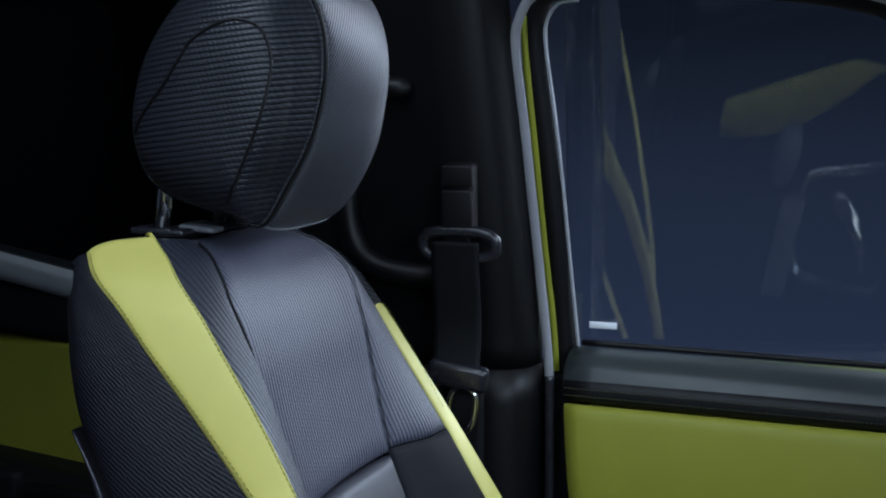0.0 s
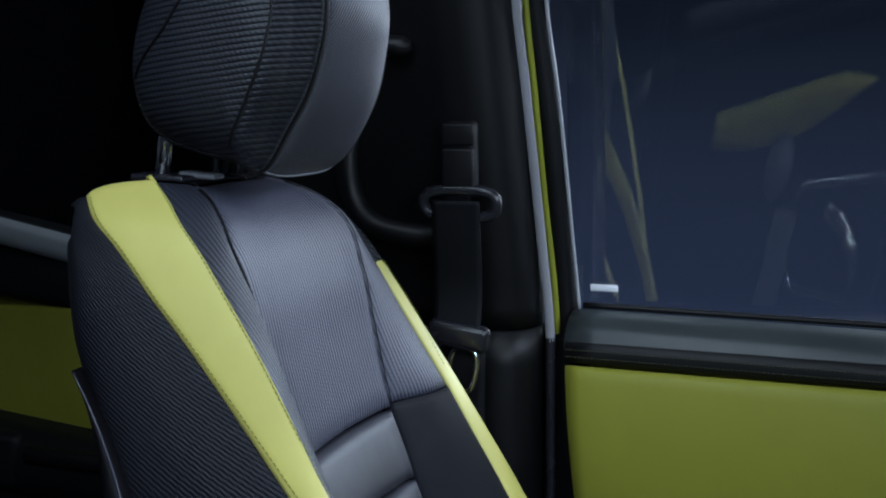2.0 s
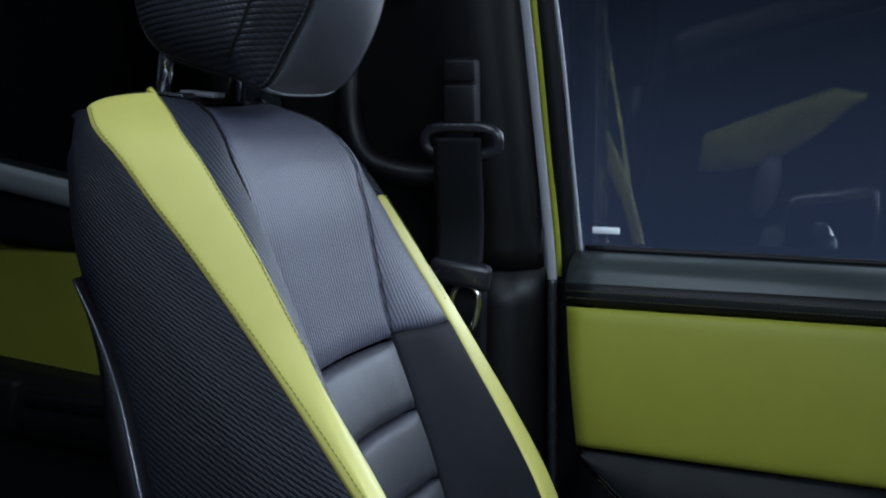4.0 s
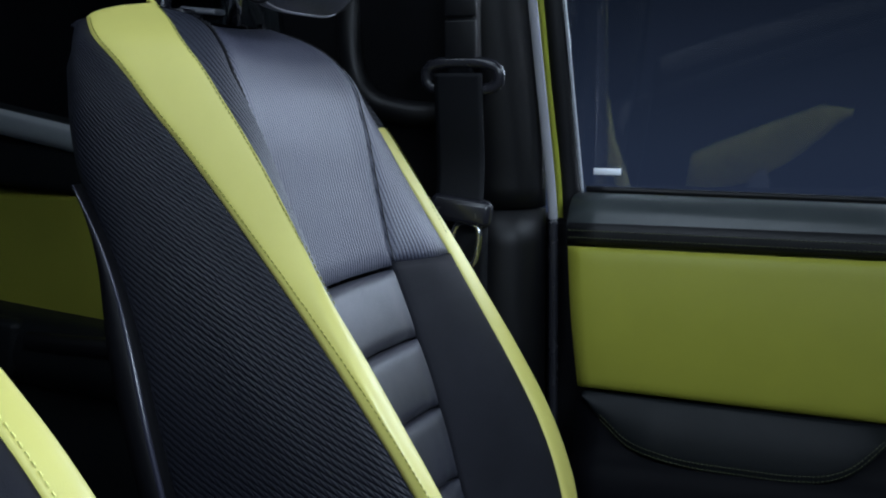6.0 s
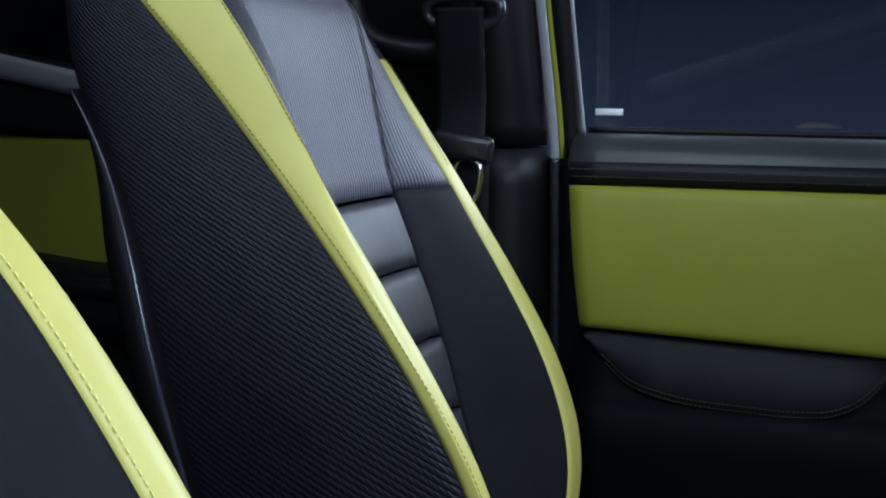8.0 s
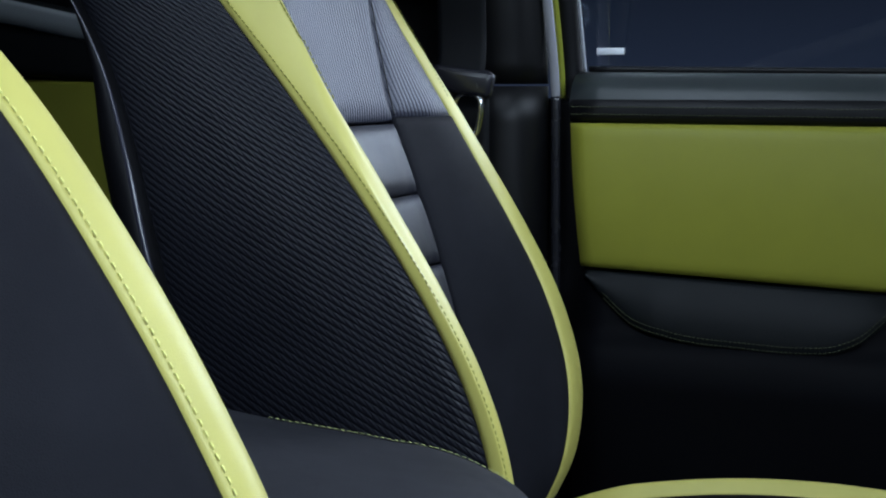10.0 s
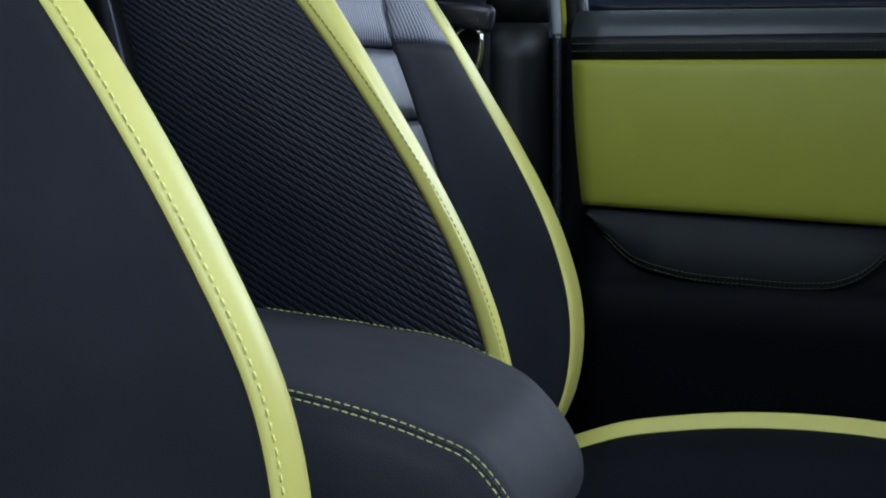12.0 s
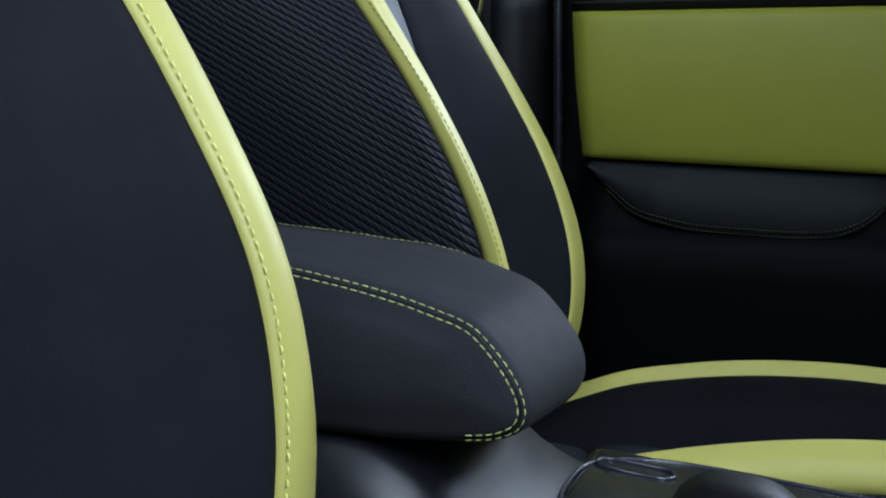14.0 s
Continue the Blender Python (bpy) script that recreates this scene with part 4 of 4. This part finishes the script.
def build_belt():
    belt = thing("seat_belt", (-0.343, 1.178, 0.72), "black webbing seat belt hanging on the door pillar", "seat belt")
    y = 1.172
    # height adjuster with its sliding cover
    adj = part("height_adjuster", block((0.029, 0.020, 0.064), pose(-0.3415, y + 0.002, 0.933, 3), 0.005, 4), M_black, belt, "black plastic height adjuster")
    part("slider_cap", block((0.030, 0.006, 0.020), pose(-0.3415, y - 0.010, 0.953, 3), 0.002, 3), M_black, adj)
    part("slider_grip", block((0.030, 0.006, 0.036), pose(-0.3415, y - 0.010, 0.922, 3), 0.002, 3), M_black, adj)
    # D-shaped guide
    pts = [pose(-0.341, y - 0.006, 0.889, 8, 0, 0) @ q for q in ring_outline(0.070, 0.026, 0.012)]
    part("guide_loop", closed_tube(pts, 0.0055, 12), M_gloss, belt, "satin black belt guide loop")
    # webbing runs over the loop and down
    def web(u, v):
        z = 0.770 + v * 0.122
        return Vector((-0.3665 + u * 0.0455, y - 0.008 + 0.006 * math.sin(math.pi * v) - 0.006 * v * v + 0.002 * math.sin(7 * v), z))
    part("webbing", sheet(lambda u, v: web(u, v), lin(0, 1, 10), lin(0, 1, 30), 0.0014), M_belt, belt, "black woven webbing")
    part("webbing_fold", sheet(lambda u, v: Vector((-0.356 + u * 0.026, y - 0.004 - 0.006 * math.sin(math.pi * v), 0.885 + v * 0.03)), lin(0, 1, 6), lin(0, 1, 10), 0.0014), M_belt, belt)
    # plastic stop and steel tongue
    part("tongue_grip", block((0.060, 0.016, 0.026), pose(-0.342, y - 0.006, 0.766, 0, 8, 0), 0.0075, 4), M_gloss, belt, "black plastic tongue grip")
    out = [pose(-0.338, y - 0.008, 0.734, 0, 10, 0) @ q for q in ring_outline(0.026, 0.042, 0.008)]
    part("tongue", closed_tube(out, 0.0028, 8), M_chrome, belt, "bright steel belt tongue")
    part("lower_webbing", sheet(lambda u, v: Vector((-0.361 + u * 0.040, y + 0.006 + 0.004 * v, 0.30 + v * 0.46)), lin(0, 1, 6), lin(0, 1, 16), 0.0014), M_belt, belt)
    return belt


belt = build_belt()

# grab handle on the rear face of the pillar
handle = thing("grab_handle", (-0.42, 1.23, 0.86), "black curved grab handle behind the seat", "handle")
bar = spline([(-0.462, 1.205, 0.985), (-0.464, 1.20, 0.93), (-0.459, 1.20, 0.890), (-0.442, 1.20, 0.866), (-0.412, 1.20, 0.856), (-0.380, 1.205, 0.853), (-0.365, 1.215, 0.853)], 50)
part("bar", tube(bar, 0.0125, 14), M_pillar, handle)
hook = thing("coat_hook", (-0.40, 1.19, 1.033), "small black coat hook on the pillar", "hook")
part("peg", tube(spline([(-0.440, 1.175, 1.036), (-0.41, 1.168, 1.034), (-0.388, 1.170, 1.032)], 12), [0.0105] * 9 + [0.009, 0.007, 0.004], 14), M_black, hook)


# ---- rear door ----
def build_rear_door():
    door = thing("rear_door", (-0.90, 1.22, 0.12), "closed rear door with lime panel and black trim", "car door")
    x0, x1 = -1.55, -0.505

    def strip(name, outline, mat, r, label, slope=0.0, curve=0.0):
        st = [(x, 0.004 * (x + 0.8), slope * (x + 0.80) + curve * (x + 0.80) ** 2) for x in lin(x0, x1, 24)]
        return part(name, profile_strip(round_profile(outline, r), st), mat, door, label)

    strip("sill_strip", [(1.24, 0.842), (1.204, 0.838), (1.196, 0.828), (1.200, 0.817), (1.24, 0.812)], M_sill_bright, 0.006, "satin grey rounded window sill strip", -0.21)
    strip("upper_trim", [(1.25, 0.822), (1.206, 0.819), (1.190, 0.800), (1.185, 0.772), (1.25, 0.765)], M_smooth_door, 0.010, "black rounded upper door trim", -0.10)
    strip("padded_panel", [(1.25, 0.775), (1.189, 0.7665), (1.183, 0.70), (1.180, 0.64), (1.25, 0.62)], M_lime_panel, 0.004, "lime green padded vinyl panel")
    strip("armrest", [(1.25, 0.652), (1.150, 0.648), (1.132, 0.636), (1.128, 0.600), (1.145, 0.575), (1.25, 0.56)], M_smooth_door, 0.012, "black moulded rear armrest", -0.12)
    part("armrest_end", block((0.13, 0.05, 0.020), pose(-0.73, 1.150, 0.622, 0, 2, 0), 0.008, 4), M_black, door, "black pull pocket")
    part("pull_pocket", block((0.10, 0.045, 0.06), pose(-0.85, 1.150, 0.620, 0, 7, 0), 0.010, 4), M_smooth_door, door, "black armrest step")
    strip("lower_trim", [(1.25, 0.58), (1.175, 0.575), (1.165, 0.50), (1.16, 0.14), (1.25, 0.12)], M_smooth_door, 0.010, "black moulded lower trim")
    part("door_shell", block((1.04, 0.03, 0.70), pose(-1.03, 1.285, 0.47), 0.006), M_body, door, "lime painted door shell")
    pane = part("pane", sheet(lambda s, z: Vector((s, 1.235 - 0.16 * (z - 0.8), z)), lin(x0, x1 - 0.01, 8), lin(0.78, 1.17, 8)), M_dark_glass, door, "dark privacy glass")
    pane.visible_shadow = False
    return door


rear_door = build_rear_door()


# ---- centre console and armrest ----


ARM_Y, ARM_W, ARM_R = 0.532, 0.098, 0.008
# side outline of the armrest, from the rear along the top, round the nose and back underneath
ARM_SIDE = [(-0.48, 0, 0.5990), (-0.40, 0, 0.5982), (-0.32, 0, 0.5966), (-0.25, 0, 0.5938), (-0.21, 0, 0.5910), (-0.180, 0, 0.5876), (-0.157, 0, 0.5832), (-0.140, 0, 0.5782), (-0.1255, 0, 0.5725), (-0.1150, 0, 0.5622), (-0.1080, 0, 0.5515), (-0.1055, 0, 0.5430), (-0.1068, 0, 0.5368), (-0.1120, 0, 0.5322), (-0.124, 0, 0.5292), (-0.16, 0, 0.5278), (-0.25, 0, 0.5285), (-0.36, 0, 0.5290), (-0.48, 0, 0.5295)]
ARM_LINE = spline(ARM_SIDE, 220)


def bend_nose(p):
    """Draws the far corner of the nose back and down."""
    k = max(0.0, (p.y - ARM_Y + 0.02) / 0.11)
    f = min(1.0, max(0.0, (p.x + 0.32) / 0.20))
    roll = (0.001 + 0.0068 * (p.y - ARM_Y) / ARM_W) * ease((-0.15 - p.x) / 0.15)
    return Vector((p.x - 0.035 * k * k * f, p.y, p.z - roll - 0.010 * min(1.0, max(0.0, (p.y - ARM_Y + 0.085) / 0.18)) * min(1.0, max(0.0, (p.x + 0.32) / 0.12))))


def arm_out(i):
    """The outward direction of the side outline at its point i."""
    d = ARM_LINE[min(i + 1, 219)] - ARM_LINE[max(i - 1, 0)]
    return Vector((-d.z, 0, d.x)).normalized()


def arm_edge(i, angle, far=False, lift=0.0):
    """A place on the rounded edge between a flank (0 degrees) and the top (90 degrees), and its normal."""
    c, q = math.cos(radians(angle)), math.sin(radians(angle))
    side = 1 if far else -1
    n = arm_out(i) * q + Vector((0, side * c, 0))
    p = ARM_LINE[i] - arm_out(i) * ARM_R + Vector((0, ARM_Y + side * (ARM_W - ARM_R), 0)) + n * (ARM_R + lift)
    return bend_nose(p), n


def arm_row(i):
    """All points across the armrest at one place of its outline, from the near flank over the top to the far flank."""
    p, n = ARM_LINE[i], arm_out(i)
    spine = Vector((min(max(p.x, -0.46), -0.155), 0, 0.557))
    rim = p - n * ARM_R
    near, far = [], []
    for f in (0.0, 0.3, 0.6, 0.85):
        q = spine.lerp(rim, f)
        swell = 0.0035 * (1 - f**3)
        near.append(bend_nose(Vector((q.x, ARM_Y - ARM_W - swell, q.z))))
        far.insert(0, bend_nose(Vector((q.x, ARM_Y + ARM_W + swell, q.z))))
    near += [arm_edge(i, a)[0] for a in (0, 18, 36, 54, 72, 90)]
    far = [arm_edge(i, a, True)[0] for a in (90, 72, 54, 36, 18, 0)] + far
    across = lin(-ARM_W + ARM_R, ARM_W - ARM_R, 14)[1:-1]
    return near + [bend_nose(p + n * 0.0022 * math.cos(math.pi * y / 0.2) + Vector((0, ARM_Y + y, 0))) for y in across] + far


def build_console():
    console = thing("centre_console", (-0.1, ARM_Y, 0.09), "black centre console with padded leather armrest lid", "console")
    grid = [arm_row(i) for i in range(220)]
    lid = part("armrest", panel(lambda i, j: grid[i][j], range(220), range(len(grid[0])), 0, 0.01, 0.0, (0, 0, 0, 0)), M_arm, console, "dark grey leather armrest with double lime stitching")
    run = [i for i in range(30, 190) if ARM_LINE[i].x > -0.45 and not (i > 110 and ARM_LINE[i].x < -0.132)]
    for angle in (31, 51):
        pts, nrm = zip(*[arm_edge(i, angle, lift=0.0003) for i in run])
        part("stitching", stitches(pts, nrm, 0.0037, 0.0027, 0.00024), M_thread, lid, "lime thread stitches")
    part("seam", tube([arm_edge(i, 41, lift=-0.0002)[0] for i in run], 0.0005, 6), M_black, lid, "black seam groove")
    pts, nrm = zip(*[arm_edge(i, 80, True, 0.0006) for i in run])
    part("stitching", stitches(pts, nrm, 0.0037, 0.0027, 0.00024), M_thread, lid, "lime thread stitches")
    # moulded body: high under the armrest, sweeping down to the front tray
    top = smooth_table([(-0.50, 0.536), (-0.20, 0.533), (-0.165, 0.528), (-0.143, 0.512), (-0.125, 0.490), (-0.108, 0.4785), (-0.06, 0.466), (0.05, 0.452), (0.30, 0.45), (0.6, 0.45)])
    wide = smooth_table([(-0.50, 0.106), (-0.16, 0.104), (-0.11, 0.098), (-0.06, 0.094), (0.6, 0.094)])

    def skin(x, k):
        t, w = top(x), wide(x)
        prof = [(-w - 0.012, 0.10), (-w - 0.008, t - 0.12), (-w - 0.003, t - 0.045), (-w + 0.008, t - 0.012), (-w + 0.030, t - 0.001), (0, t), (w - 0.016, t - 0.0005), (w - 0.002, t - 0.007), (w + 0.004, t - 0.04), (w + 0.008, t - 0.12), (w + 0.012, 0.10)]
        i = min(int(k), 9)
        f = k - i
        g = lambda n: prof[min(max(n, 0), 10)]
        a, b, c, d = g(i - 1), g(i), g(i + 1), g(i + 2)
        q = [0.5 * (2 * b[m] + (c[m] - a[m]) * f + (2 * a[m] - 5 * b[m] + 4 * c[m] - d[m]) * f * f + (3 * b[m] - a[m] - 3 * c[m] + d[m]) * f**3) for m in (0, 1)]
        k = max(0.0, (q[0] + 0.02) / 0.11)
        return (x - 0.026 * k * k * min(1.0, max(0.0, (x + 0.32) / 0.20)), ARM_Y + q[0], q[1])

    part("body", panel(skin, lin(-0.50, 0.60, 130), lin(10, 0, 90), 0, 0.01, 0.01, (0, 0, 0, 0)), M_console, console, "satin black moulded console body")
    # raised bezel round the shifter
    thing_bezel(console)
    return console


def thing_bezel(console):
    m = pose(-0.0195, 0.555, 0.4590, 0, 7.0, 0)
    out = part("shifter_bezel", block((0.200, 0.130, 0.024), m, 0.007, 4), M_gloss, console, "satin black shifter bezel")
    loop = [m @ Vector((q.x, q.z, 0.0118)) for q in ring_outline(0.196, 0.126, 0.02, 60)]
    part("bezel_trim", closed_tube(loop, 0.0011, 8), M_edge, out, "thin brushed metal trim")
    loop = [m @ Vector((q.x - 0.074, q.z + 0.036, 0.0122)) for q in ring_outline(0.036, 0.016, 0.006, 40)]
    part("slot_trim", closed_tube(loop, 0.0011, 8), M_edge, out)
    return out


M_console = plain("satin_black_console", (0.0075, 0.0075, 0.0110), 0.38, spec=0.5, grain=0.00015, scale=1500)
console = build_console()

# gear lever: rounded knob over a boot
lever = thing("gear_lever", (-0.036, 0.525, 0.44), "black rounded gear lever knob on the console", "gear lever")
knob = bmesh.new()
bmesh.ops.create_uvsphere(knob, u_segments=40, v_segments=24, radius=1.0)
for v in knob.verts:
    c = v.co
    v.co = Vector((math.copysign(abs(c.x) ** 0.8, c.x) * 0.027, math.copysign(abs(c.y) ** 0.8, c.y) * 0.026, c.z * 0.017 + (0.003 if c.z > 0 else 0)))
knob.transform(pose(-0.040, 0.522, 0.480, 0, 6, 8))
part("knob", knob, M_black, lever, "smooth black knob")
part("stem", tube([Vector((-0.036, 0.525, 0.44)), Vector((-0.040, 0.522, 0.475))], 0.012, 14), M_black, lever)


# ---- shell of the cabin and the studio round it ----
floor = part("floor", block((2.9, 1.60, 0.03), pose(-0.20, 0.55, 0.085), 0.004), M_carpet)
tagged(floor, "black carpeted cabin floor", "floor", kind="structure")
# Unseen roof slabs: front one added for shade, gap left for overhead light.
head = bmesh.new()
bmesh.ops.create_cube(head, size=1.0, matrix=pose(-1.06, 0.54, 1.262) @ Matrix.Diagonal((1.00, 1.30, 0.03, 1)))
bmesh.ops.create_cube(head, size=1.0, matrix=pose(0.095, 0.56, 1.262) @ Matrix.Diagonal((0.45, 1.32, 0.03, 1)))
bmesh.ops.bevel(head, geom=head.edges[:], offset=0.012, segments=3, affect="EDGES", profile=0.5)
ceiling = part("ceiling", head, M_lining)
tagged(ceiling, "unseen black roof slabs added for shade, gap between them", "ceiling", kind="structure")
# Unseen wall, raised to block the front lamp from cushion and lower door.
wall = part("shade_wall_front", block((0.06, 1.34, 1.20), pose(0.80, 0.54, 0.68), 0.02), M_lining)
tagged(wall, "unseen black wall at the cabin front, raised for shade", "wall", kind="structure")
wall = part("wall_rear", block((0.03, 1.60, 1.15), pose(-1.57, 0.55, 0.66), 0.004), M_lining)
tagged(wall, "black trim closing the rear of the cabin", "wall", kind="structure")
# Unseen wall, added to keep lit ground out of the window's reflection.
wall = part("wall_side", block((1.02, 0.03, 1.15), pose(-1.06, -0.20, 0.66), 0.004), M_lining)
tagged(wall, "unseen black wall closing the near side of the cabin", "wall", kind="structure")
ground = part("ground", block((14, 14, 0.05), pose(0, 0, -0.325), 0), M_studio, smooth=False)
tagged(ground, "dark blue-grey studio floor", "floor", kind="structure")


def backdrop_material():
    m, t, p = nodes_of("backdrop_glow")
    out = t.nodes["Material Output"]
    t.nodes.remove(p)
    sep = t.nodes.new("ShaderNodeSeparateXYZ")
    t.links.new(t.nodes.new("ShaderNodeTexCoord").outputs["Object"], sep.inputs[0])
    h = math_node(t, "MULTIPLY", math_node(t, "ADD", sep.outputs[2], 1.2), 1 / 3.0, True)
    # Backdrop emits a painted gradient by height, in place of light on it.
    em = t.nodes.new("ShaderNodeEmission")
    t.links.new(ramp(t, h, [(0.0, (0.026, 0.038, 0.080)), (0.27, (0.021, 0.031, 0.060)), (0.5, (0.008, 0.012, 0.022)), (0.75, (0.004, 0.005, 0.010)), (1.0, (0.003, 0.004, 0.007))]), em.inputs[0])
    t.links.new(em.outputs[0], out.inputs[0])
    return m


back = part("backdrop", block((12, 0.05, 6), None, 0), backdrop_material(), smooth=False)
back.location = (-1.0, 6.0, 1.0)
tagged(back, "studio backdrop with its own dark blue glow, brighter low", "backdrop", kind="structure")
